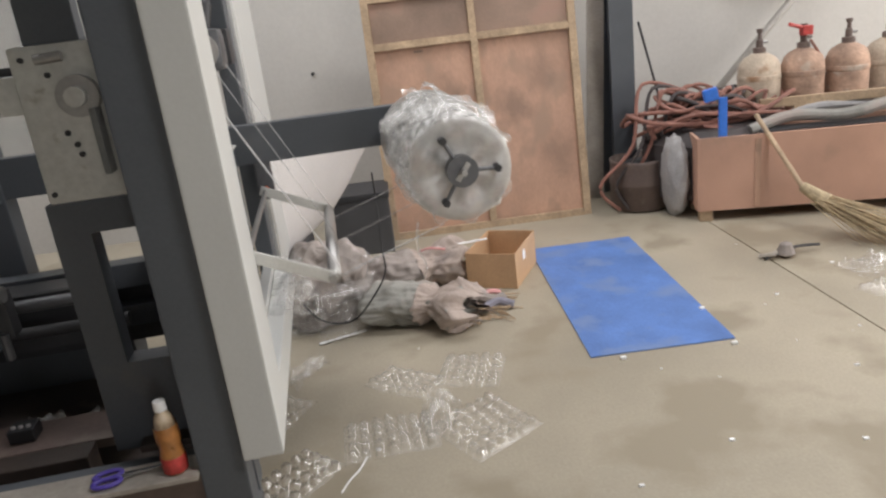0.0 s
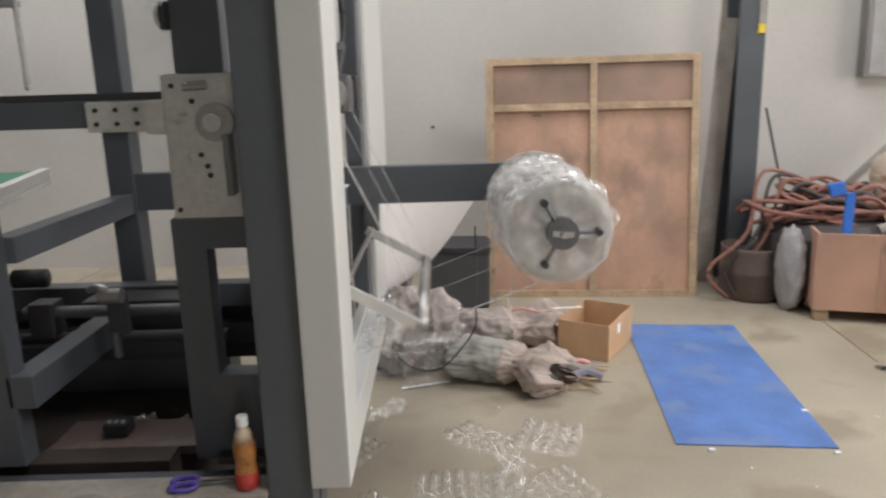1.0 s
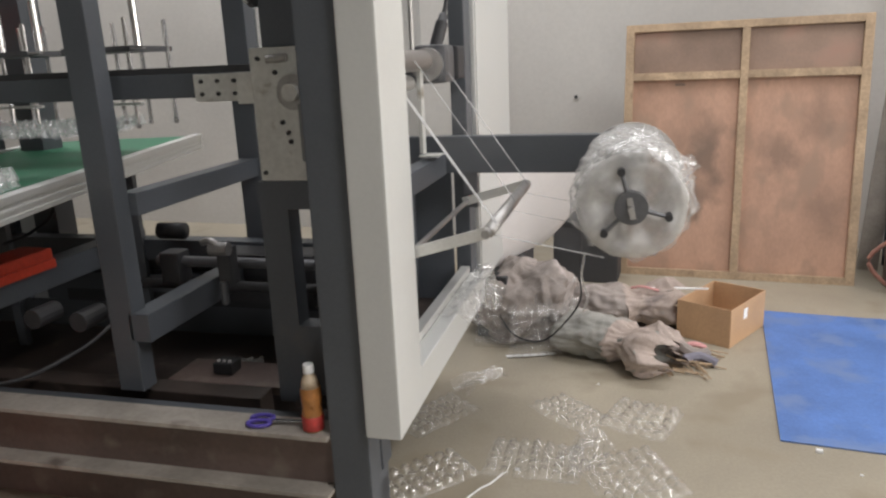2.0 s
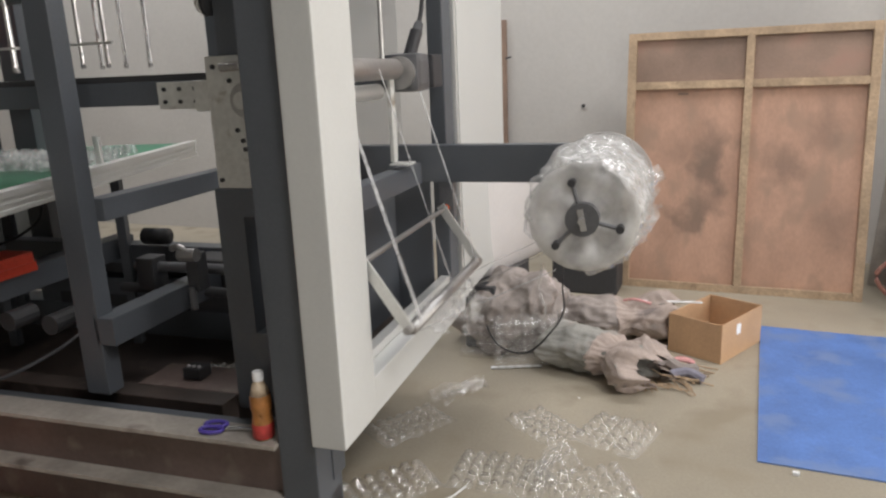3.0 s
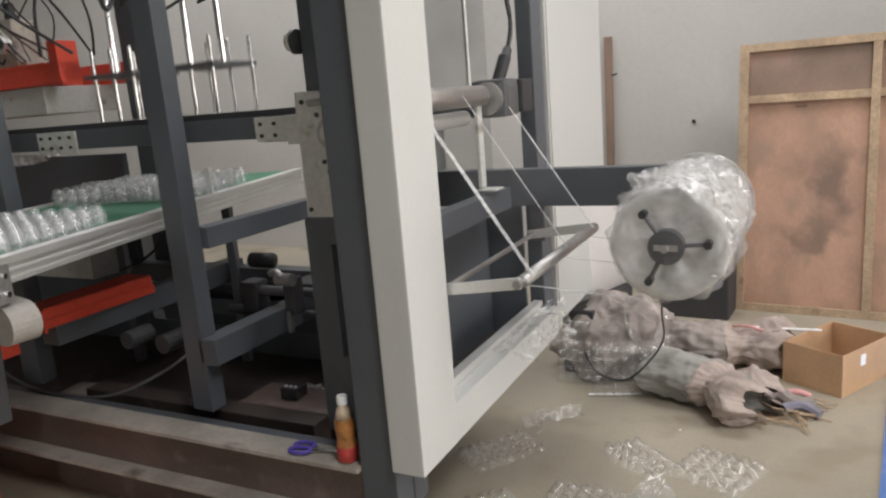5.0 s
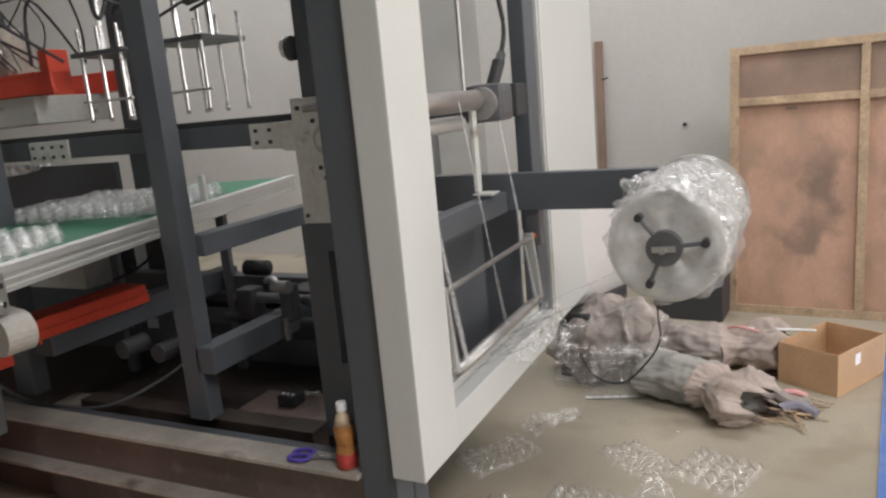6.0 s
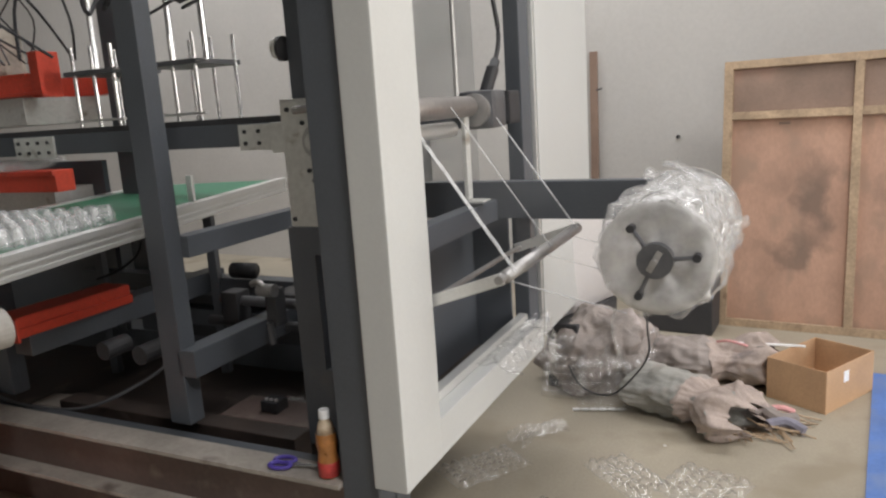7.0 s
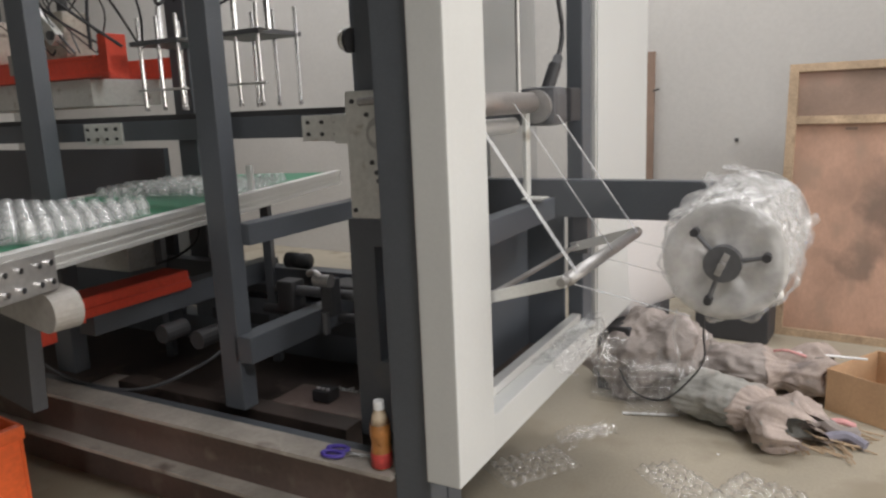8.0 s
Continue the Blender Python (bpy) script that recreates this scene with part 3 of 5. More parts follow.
def film_roll():
    """Roll of film about its y axis; the near face at y = 0, the far one at y = 0.66."""
    rng = random.Random(5)
    r = thing("film_roll", mp(0.60, 0.335, 0.985), "crinkled roll of clear plastic film on a three-spoke core chuck", "film roll")

    tight = folder(11, (9, 0.0035, 5), (24, 0.0022, 5))
    loose = folder(12, (7, 0.0045, 5), (17, 0.0032, 6), (36, 0.0012, 4))

    def shell(base, swell, y0, y1, fold, seed, seg=170, ny=64):
        """A crumpled sleeve of film round the core, puffed out where it is loose."""
        bm = bmesh.new()
        rings = []
        for j in range(ny + 1):
            w = j / ny
            y = y0 + (y1 - y0) * w
            ring = []
            for i in range(seg):
                a = 2 * math.pi * i / seg
                p = Vector((0.16 * math.cos(a), y, 0.16 * math.sin(a)))
                puff = swell * (0.5 + 0.9 * noise.noise(Vector((math.cos(a) * 1.3 + seed, math.sin(a) * 1.3, y * 4)))) * math.sin(math.pi * min(1.0, w * 1.25 + 0.05)) ** 0.5 if w < 0.76 else swell * 0.3
                q = base + puff + fold(p) - (0.012 if j in (0, ny) else 0.0)
                ring.append(bm.verts.new((q * math.cos(a), y + 0.35 * fold(p * 1.1), q * math.sin(a))))
            rings.append(ring)
        for p, q in zip(rings, rings[1:]):
            for i in range(seg):
                bm.faces.new((p[i], q[i], q[(i + 1) % seg], p[(i + 1) % seg]))
        return bm

    part("wound_film", shell(0.149, 0.006, 0.006, 0.62, tight, 0.0), ROLLFILM, r, "")
    part("loose_wrap", shell(0.160, 0.024, 0.035, 0.61, loose, 3.0), WRAPFILM, r, "loose crinkled outer wrap of film")
    for k in range(5):
        a, y = rng.uniform(0, 6.28), rng.uniform(0.05, 0.5)
        bm = bmesh.new()
        crease = folder(30 + k, (16, 0.010, 4), (34, 0.005, 4))
        grid = []
        for j in range(17):
            row = []
            for i in range(13):
                u, w = i / 12, (j / 16 - 0.5) * (1 - 0.45 * i / 12)
                p = Vector((0.158 + 0.026 * math.sin(u * 2.2), y + w * 0.20, 0.10 * u - 0.02))
                f = crease(p)
                row.append(bm.verts.new(p + Vector((f, 0.5 * crease(p * 1.3), 0.4 * f))))
            grid.append(row)
        for p, q in zip(grid, grid[1:]):
            for i in range(12):
                bm.faces.new((p[i], p[i + 1], q[i + 1], q[i]))
        bmesh.ops.rotate(bm, cent=(0, 0, 0), matrix=Matrix.Rotation(a, 3, "Y"), verts=bm.verts)
        part("loose_flap", bm, WRAPFILM, r, "crinkled flap of loose film")
    bm = bmesh.new()
    rings = []
    for j, q in enumerate((0.030, 0.06, 0.10, 0.135, 0.150)):
        rings.append([bm.verts.new((q * math.cos(2 * math.pi * i / 64), -0.004 + 0.006 * math.sin(j * 1.7) + 0.003 * math.sin(i * 0.6), q * math.sin(2 * math.pi * i / 64))) for i in range(64)])
    for p, q in zip(rings, rings[1:]):
        for i in range(64):
            bm.faces.new((p[i], p[(i + 1) % 64], q[(i + 1) % 64], q[i]))
    part("near_face", bm, ROLLFACE, r, "milky end face of the wound film", True)
    bm = tube((0, 0.63, 0), (0, 0.65, 0), 0.172, 48)
    part("far_flange", bm, ROLLFACE, r, "translucent grey far flange")
    part("core", tube((0, 0.0, 0), (0, 0.62, 0), 0.042, 28), GREYBAG, r, "grey cardboard core", True)
    ch = part("chuck", tube((0, -0.035, 0), (0, 0.004, 0), 0.046, 28), CHUCK, r, "dark grey round core chuck")
    part("chuck_bolt", tube((0, -0.06, 0), (0, -0.03, 0), 0.009, 10), STEEL, ch)
    part("chuck_mark", boxm(-0.008, 0.008, -0.040, -0.034, -0.03, 0.03, 0.001, pose(0, 0, 0, 0, 35, 0)), STEEL, ch)
    for k in range(3):
        a = 2 * math.pi * k / 3
        d = Vector((math.cos(a), 0, math.sin(a)))
        sp = part("spoke", tube(d * 0.04 + Vector((0, -0.02, 0)), d * 0.105 + Vector((0, -0.02, 0)), 0.006, 10), CHUCK, r)
        part("spoke_tip", tube(d * 0.103 + Vector((0, -0.035, 0)), d * 0.103 + Vector((0, 0.002, 0)), 0.011, 12), BLACK, sp)
    return r


ROLL = film_roll()


BELTLINE = mp(-1.103, 0, 0, 0, 0, 15.2)


def conveyor():
    """Its own axes: the near rail at x = 0, running along y."""
    c = thing("conveyor", BELTLINE, "belt conveyor with grooved aluminium side rails and a green belt", "conveyor")
    for x0 in (-0.04, -0.80):
        rail = part("side_rail", boxm(x0, x0 + 0.035, -0.80, 1.68, 1.010, 1.084, 0.003), ALU, c, "grooved aluminium side rail")
        part("rail_lip", boxm(x0 + 0.034, x0 + 0.044, -0.80, 1.68, 1.062, 1.084, 0.002), ALU, rail)
        part("rail_lip", boxm(x0 + 0.034, x0 + 0.042, -0.80, 1.68, 1.010, 1.024, 0.002), ALU, rail)
        part("rail_lip", boxm(x0 + 0.034, x0 + 0.041, -0.80, 1.68, 1.037, 1.046, 0.002), ALU, rail)
    part("belt", boxm(-0.764, -0.041, -0.80, 1.68, 1.045, 1.074, 0.003), GREENBELT, c, "green conveyor belt")
    part("underside", boxm(-0.764, -0.041, -0.78, 1.54, 1.00, 1.02, 0.003), RUBBER, c)
    part("end_roller", tube((-0.764, -0.815, 1.045), (-0.041, -0.815, 1.045), 0.028, 18), STEEL, c)
    ep = part("end_plate", boxm(0.006, 0.018, -0.64, -0.434, 0.965, 1.07, 0.004), STEEL, c, "bolted grey end plate")
    for y in (-0.61, -0.56, -0.50, -0.46):
        for z in (0.99, 1.04):
            part("bolt", tube((0.016, y, z), (0.028, y, z), 0.008, 10), CHROME, ep)
    for x in (-0.12, -0.70):
        part("support_leg", boxm(x - 0.02, x + 0.02, 1.0, 1.04, 0.0, 1.0, 0.003), DARKPAINT, c)
    part("guide_post", boxm(-0.07, -0.045, 0.78, 0.80, 1.075, 1.19, 0.003), ALU, c, "small upright guide")
    return c


conveyor()


def guard_cover():
    g = thing("guard_cover", pose(-1.02, -0.5, 0.910, 0, 6, 0), "grey rounded sheet-metal guard beside the conveyor end", "guard")
    bm = bmesh.new()
    pts = []
    for i in range(13):
        a = -math.pi / 2 + math.pi * i / 12
        pts.append((0.075 + 0.055 * math.cos(a), 0.055 * math.sin(a)))
    pts += [(-0.9, 0.055), (-0.9, -0.055)]
    fr = [bm.verts.new((x, -0.04, z)) for x, z in pts]
    bk = [bm.verts.new((x, 0.04, z)) for x, z in pts]
    bm.faces.new(fr)
    bm.faces.new(bk[::-1])
    for i in range(len(pts)):
        j = (i + 1) % len(pts)
        bm.faces.new((fr[j], fr[i], bk[i], bk[j]))
    bmesh.ops.recalc_face_normals(bm, faces=bm.faces)
    part("cover", bm, GUARDPAINT, g)
    part("stand", boxm(-0.9, -0.10, -0.01, 0.035, -0.36, -0.05, 0.004), RUBBER, g, "dark skirt of the guard")
    part("hanger", boxm(-0.60, -0.45, 0.03, 0.10, -0.03, 0.16, 0.004), STEEL, g)
    return g


guard_cover()


RACKX, RACKY = -1.495, 0.80


def pusher_rack():
    """Two plates with long push rods; its origin is the plates' height."""
    p = thing("pusher_rack", mp(RACKX, RACKY, 1.70), "steel push-down rack of plates and bright rods over the conveyor", "pusher rack")
    for cx in (-0.285, 0.165):
        pl = part("rod_plate", boxm(cx - 0.15, cx + 0.15, -0.13, 0.13, -0.010, 0.010, 0.002), CHUCK, p, "dark steel rod plate")
        part("plate_tongue", boxm(cx + 0.15, cx + 0.20, -0.125, -0.105, -0.003, 0.003, 0.001), STEEL, pl)
        for i in range(3):
            for y in (-0.10, 0.10):
                x = cx + (i - 1) * 0.118 + (0.03 if y > 0 else 0)
                rod = part("push_rod", tube((x, y, -0.285), (x, y, 0.11), 0.0085, 12), CHROME, p)
                part("rod_foot", tube((x, y, -0.29), (x, y, -0.275), 0.010, 10), STEEL, rod)
        for x in (cx - 0.09, cx + 0.09):
            part("guide_rod", tube((x, 0.0, 0.0), (x, 0.0, 1.2), 0.014, 14), CHROME, p, "thick chromed guide rod")
        part("foot_strip", boxm(cx - 0.15, cx + 0.15, -0.108, -0.092, -0.205, -0.195, 0.001), ALU, p)
    return p


RACK = pusher_rack()


def upper_press():
    u = thing("upper_press", mp(-2.91, 0.82, 1.56), "red upper press frame with a grey forming plate below", "press frame")
    part("press_beam", boxm(-0.75, 0.80, -0.12, -0.02, 0.03, 0.13, 0.006), REDPAINT, u, "red painted press beam")
    part("press_lip", boxm(-0.75, 0.82, -0.14, -0.11, 0.03, 0.045, 0.003), REDPAINT, u)
    part("corner_block", boxm(0.74, 0.80, -0.13, -0.02, 0.02, 0.22, 0.006), REDPAINT, u)
    part("press_rib", boxm(-0.75, 0.70, -0.128, -0.12, 0.115, 0.13, 0.002), REDPAINT, u)
    for x in (0.05, 0.18):
        part("clamp", boxm(x, x + 0.07, -0.135, -0.12, 0.07, 0.17, 0.004), GUARDPAINT, u, "grey clamp on the press beam")
    part("forming_plate", boxm(-0.75, 0.62, -0.10, 0.30, -0.10, 0.028, 0.004), PLATE, u, "pale grey forming plate")
    part("press_beam", boxm(-0.75, 0.80, 0.25, 0.35, 0.03, 0.13, 0.006), REDPAINT, u, "red painted press beam")
    for x in (-0.22, 0.34):
        a = part("actuator", boxm(x - 0.09, x + 0.09, -0.07, 0.09, 0.13, 0.36, 0.025), BEIGE, u, "greasy beige actuator block")
        part("lever", boxm(-0.11, 0.11, -0.105, -0.085, -0.038, 0.038, 0.03, pose(x - 0.01, 0, 0.29, 0, 42, 0)), PLATE, a, "pale worn crank lever")
        for k in (-0.07, 0.07):
            part("lever_bolt", tube((x - 0.01 + k * 0.74, -0.12, 0.29 - k * 0.67), (x - 0.01 + k * 0.74, -0.10, 0.29 - k * 0.67), 0.022, 12), CHUCK, a)
        part("air_port", tube((x, 0, 0.36), (x, 0, 0.44), 0.025, 12), BLACK, a)
    return u


UPPER = upper_press()


def lower_press():
    u = thing("lower_press", mp(-2.91, 0.82, 0.95), "red lower press frame with a pale tray plate", "press frame")
    part("press_beam", boxm(-0.75, 0.78, -0.12, -0.02, 0.0, 0.10, 0.006), REDPAINT, u, "red painted press beam")
    part("press_lip", boxm(-0.75, 0.79, -0.14, -0.12, 0.08, 0.10, 0.003), REDPAINT, u)
    part("tray_plate", boxm(-0.75, 0.62, -0.02, 0.30, -0.18, 0.0, 0.004), PLATE, u, "pale grey tray plate")
    return u


LOWER = lower_press()


def press_hoses():
    rng = random.Random(9)
    h = thing("air_hoses", MACHINE, "tangle of black air hoses over the press", "hoses")
    for k in range(16):
        x = rng.uniform(-2.75, -1.9)
        p = [(x, 0.72 + rng.uniform(-0.1, 0.2), 1.72)]
        for j in range(4):
            p.append((x + rng.uniform(-0.2, 0.2), 0.6 + rng.uniform(-0.15, 0.25), 1.95 + 0.17 * j + rng.uniform(-0.05, 0.05)))
        p.append((x + rng.uniform(-0.2, 0.2), 0.75, 2.8))
        part("hose", hose(p, rng.choice((0.004, 0.006, 0.008)), 6, 5), BLACK, h)
    for k in range(7):
        x = rng.uniform(-1.7, -1.15)
        p = [(x, 0.6, 2.02 + rng.uniform(-0.05, 0.1))]
        for j in range(3):
            p.append((x + rng.uniform(-0.05, 0.35), 0.62 + rng.uniform(-0.1, 0.1), 1.88 + rng.uniform(-0.06, 0.1)))
        p.append((x + 0.5, 0.9, 2.1))
        p.append((x + 0.55, 1.0, 2.6))
        part("hose", hose(p, rng.choice((0.006, 0.009)), 6, 5), BLACK, h)
    return h


press_hoses()


def blister_bm(nx, ny, pitch, depth, rng, warp=0.0):
    """A thin clear sheet with rows of rounded cups."""
    bm = bmesh.new()
    sub = 8
    W, D = nx * pitch, ny * pitch
    grid = []
    for j in range(ny * sub + 1):
        row = []
        for i in range(nx * sub + 1):
            u, v = i / sub, j / sub
            du, dv = (u % 1) - 0.5, (v % 1) - 0.5
            q = (du ** 4 + dv ** 4) ** 0.25
            z = depth * max(0.0, min(1.0, (0.40 - q) / 0.13))
            w = warp * noise.noise(Vector((u * 0.4 + rng, v * 0.4, rng)))
            row.append(bm.verts.new((u * pitch - W / 2, v * pitch - D / 2, z + w + 0.006)))
        grid.append(row)
    for a, b in zip(grid, grid[1:]):
        for i in range(len(a) - 1):
            bm.faces.new((a[i], a[i + 1], b[i + 1], b[i]))
    return bm


def moulded_tray(name_pose):
    t = thing("moulded_tray", name_pose, "freshly formed clear plastic tray of round cups on the green belt", "plastic tray", "trays on the conveyor")
    part("cup_sheet", blister_bm(11, 9, 0.060, 0.040, 1.3, 0.010), TRAYFILM, t, "", True)
    return t


TRAYS = [moulded_tray(mp(-1.55, 0.7, 1.078)) for _ in range(5)]


# ---- things on the sill ----
def bottle():
    b = thing("drink_bottle", mp(-0.282, 0.046, 0.374, 0, 0, 20), "half-full amber drink bottle with a red and yellow label", "bottle")
    part("body", lathe([(0.026, 0), (0.031, 0.006), (0.031, 0.05), (0.027, 0.075), (0.031, 0.10), (0.030, 0.135), (0.020, 0.165), (0.013, 0.178), (0.013, 0.184)], 24), LABELYEL, b, "amber bottle body", True)
    part("label_band", lathe([(0.0315, 0.006), (0.0322, 0.008), (0.0322, 0.048), (0.0315, 0.05)], 24), LABELRED, b, "red label band", True)
    part("shoulder", lathe([(0.0295, 0.137), (0.0205, 0.166), (0.0135, 0.179), (0.0135, 0.182)], 24), AMBERGLASS, b, "clear pale amber shoulder", True)
    part("cap", lathe([(0.016, 0.180), (0.016, 0.203), (0.0145, 0.206)], 20), PAPERWHITE, b, "white screw cap")


def scissors():
    s = thing("scissors", mp(-0.455, 0.05, 0.378, 0, 0, 8), "pair of scissors with purple plastic handles on the sill", "scissors")
    for k, (dy, a) in enumerate(((-0.016, 6), (0.018, -5))):
        bm = bmesh.new()
        ring = [(0.034 * math.cos(t * math.pi / 8), dy + 0.018 * math.sin(t * math.pi / 8), 0.006) for t in range(17)]
        h = part("handle_loop", hose(ring, 0.0065, 8, 2), PURPLE, s, "purple plastic handle loop", True)
        part("blade", boxm(0.03, 0.15, -0.005, 0.005, 0.001 + 0.002 * k, 0.003 + 0.002 * k, 0.0005, pose(0, dy * 0.6, 0.002, 0, 0, a)), CHROME, h)


bottle()
scissors()


# ---- by the wall ----
def crate_panel():
    """Leaning framed plywood panel; origin at the bottom left, leaning back."""
    c = thing("crate_panel", pose(0.287, 2.988, 0.0, -6.2, 0, 0), "large framed plywood crate panel leaning by the wall", "wooden panel")
    W, Hh = 1.36, 1.563
    part("sheet", boxm(0.0, W, 0.03, 0.045, 0.0, Hh, 0.002), PLYWOOD, c, "stained red-brown plywood sheet")
    for xa, xb in ((0.052, 0.668), (0.717, W - 0.052)):
        part("upper_sheet", boxm(xa, xb, 0.022, 0.030, 1.272, Hh - 0.047, 0.001), PLYDARK, c, "darker grey-brown upper plywood strip")
    part("knot_hole", boxm(0.30, 0.36, 0.024, 0.03, 1.19, 1.205, 0.002), PLYDARK, c)
    for a in ((0, 0.05, 0, Hh), (W - 0.05, W, 0, Hh), (0.67, 0.715, 0.045, Hh - 0.045)):
        part("upright_batten", boxm(a[0], a[1], 0.0, 0.03, a[2], a[3], 0.003), TIMBER, c, "pale pine batten")
    for z, xa, xb in ((0.0, 0.05, W - 0.05), (Hh - 0.045, 0.05, W - 0.05)):
        part("cross_batten", boxm(xa, xb, 0.0, 0.029, z, z + 0.045, 0.003), TIMBER, c, "pale pine batten")
    for xa, xb in ((0.05, 0.67), (0.715, W - 0.05)):
        part("cross_batten", boxm(xa, xb, 0.0, 0.029, 1.225, 1.27, 0.003), TIMBER, c, "pale pine batten")
    for x in (0.02, W - 0.06):
        part("rear_leg", boxm(x, x + 0.05, 0.045, 0.20, 0.0, Hh, 0.003), TIMBER, c)
    return c


crate_panel()


def wooden_box():
    b = thing("wooden_box", pose(2.19, 2.49, 0, 0, 0, -12), "long low pinkish plywood box on short legs", "wooden box")
    part("front_panel", boxm(0, 1.9, 0, 0.018, 0.07, 0.52, 0.002), BOXPLY, b, "pinkish plywood front")
    part("end_panel", boxm(-0.018, 0, 0, 0.40, 0.07, 0.52, 0.002), BOXPLY, b)
    part("end_panel", boxm(1.9, 1.918, 0, 0.40, 0.07, 0.52, 0.002), BOXPLY, b)
    part("back_panel", boxm(0, 1.9, 0.382, 0.40, 0.07, 0.52, 0.002), BOXPLY, b)
    part("bottom", boxm(0, 1.9, 0.018, 0.382, 0.07, 0.09, 0.002), BOXPLY, b)
    part("stain_strip", boxm(0.31, 0.345, -0.004, 0.0, 0.08, 0.495, 0.001), PLYWOOD, b, "darker batten mark")
    for x in (0.0, 0.8, 1.8):
        for y in (0.02, 0.31):
            part("leg", boxm(x, x + 0.075, y, y + 0.075, 0, 0.07, 0.003), TIMBER, b)
    return b


wooden_box()


def gas_cylinder(x, y, material, s, label):
    g = thing("gas_cylinder", pose(x, y, 0) @ Matrix.Diagonal((1, 1, 1, 1)), label, "gas cylinder", "gas cylinders by the wall")
    part("body", lathe([(0.10 * s, 0), (0.118 * s, 0.02), (0.118 * s, 0.79), (0.115 * s, 0.83), (0.104 * s, 0.865), (0.085 * s, 0.89), (0.055 * s, 0.91), (0.034 * s, 0.92)], 28), material, g, "", True)
    part("neck_ring", lathe([(0.034 * s, 0.915), (0.036 * s, 0.92), (0.036 * s, 0.95), (0.03 * s, 0.955)], 18), BROWNBEAM, g)
    v = part("valve", lathe([(0.018, 0.945), (0.022, 0.96), (0.022, 1.0), (0.014, 1.01), (0.012, 1.045), (0.02, 1.05), (0.02, 1.07)], 14), BROWNBEAM, g)
    part("outlet", tube((0, 0, 0.985), (0.045, -0.02, 0.985), 0.009, 10), STEEL, v)
    part("shoulder_band", lathe([(0.1185 * s, 0.75), (0.121 * s, 0.755), (0.121 * s, 0.78), (0.1185 * s, 0.785)], 28), material, g)
    return g


gas_cylinder(2.815, 3.02, GASGREY, 1.12, "dusty cream gas cylinder with bare valve")
c2 = gas_cylinder(3.10, 3.0, GASRUST, 1.12, "rusty brown gas cylinder with a red regulator clip")
reg = part("regulator", boxm(-0.035, 0.035, -0.05, 0.0, 1.0, 1.06, 0.008), LABELRED, c2, "red regulator clip")
part("regulator_lever", tube((-0.03, -0.03, 1.05), (-0.13, -0.06, 1.08), 0.012, 10), LABELRED, reg)
part("regulator_hose", hose([(0.02, -0.04, 0.97), (0.07, -0.08, 0.85), (0.05, -0.10, 0.7), (0.02, -0.11, 0.5)], 0.009), CABLE, reg)
gas_cylinder(3.39, 2.98, GASRUST, 1.12, "rusty orange-brown gas cylinder with bare valve")
gas_cylinder(3.68, 3.0, GASGREY, 1.18, "tall pale dusty gas cylinder")


def cable_heap():
    rng = random.Random(3)
    c = thing("cable_heap", pose(2.45, 2.98, 0), "heap of tangled red-brown welding cables on the box", "cable heap")
    for k in range(34):
        a0 = rng.uniform(0, 6.28)
        rx, ry = rng.uniform(0.16, 0.46), rng.uniform(0.10, 0.26)
        z0 = rng.uniform(0.48, 0.62) + 0.16 * (1 - rx / 0.46)
        cx, cy = rng.uniform(-0.12, 0.16), rng.uniform(-0.10, 0.08)
        pts = []
        for i in range(9):
            a = a0 + i * 0.78
            pts.append((cx + rx * math.cos(a), cy + ry * math.sin(a), z0 + 0.06 * math.sin(a * 2 + k) + rng.uniform(-0.03, 0.03)))
        part("cable_loop", hose(pts, rng.choice((0.010, 0.012, 0.014)), 7, 5), CABLE if k % 4 else CABLEDARK, c)
    for k in range(5):
        x = -0.20 - 0.06 * k
        pts = [(-0.1, -0.05, 0.72), (x, -0.1 + 0.02 * k, 0.70 + 0.03 * k), (x - 0.10, -0.1, 0.45), (x - 0.12 - 0.05 * k, -0.08, 0.2), (x - 0.2, -0.1, 0.03)]
        part("hanging_cable", hose(pts, 0.012, 7, 6), CABLEDARK if k % 2 else CABLE, c)
    # a plain dark turned body fills the heap below the loops
    part("heap_base", lathe([(0.42, 0.10), (0.42, 0.44), (0.34, 0.52), (0.12, 0.56)], 20), CABLEDARK, c, "dark solid base under the cable loops")
    return c


cable_heap()


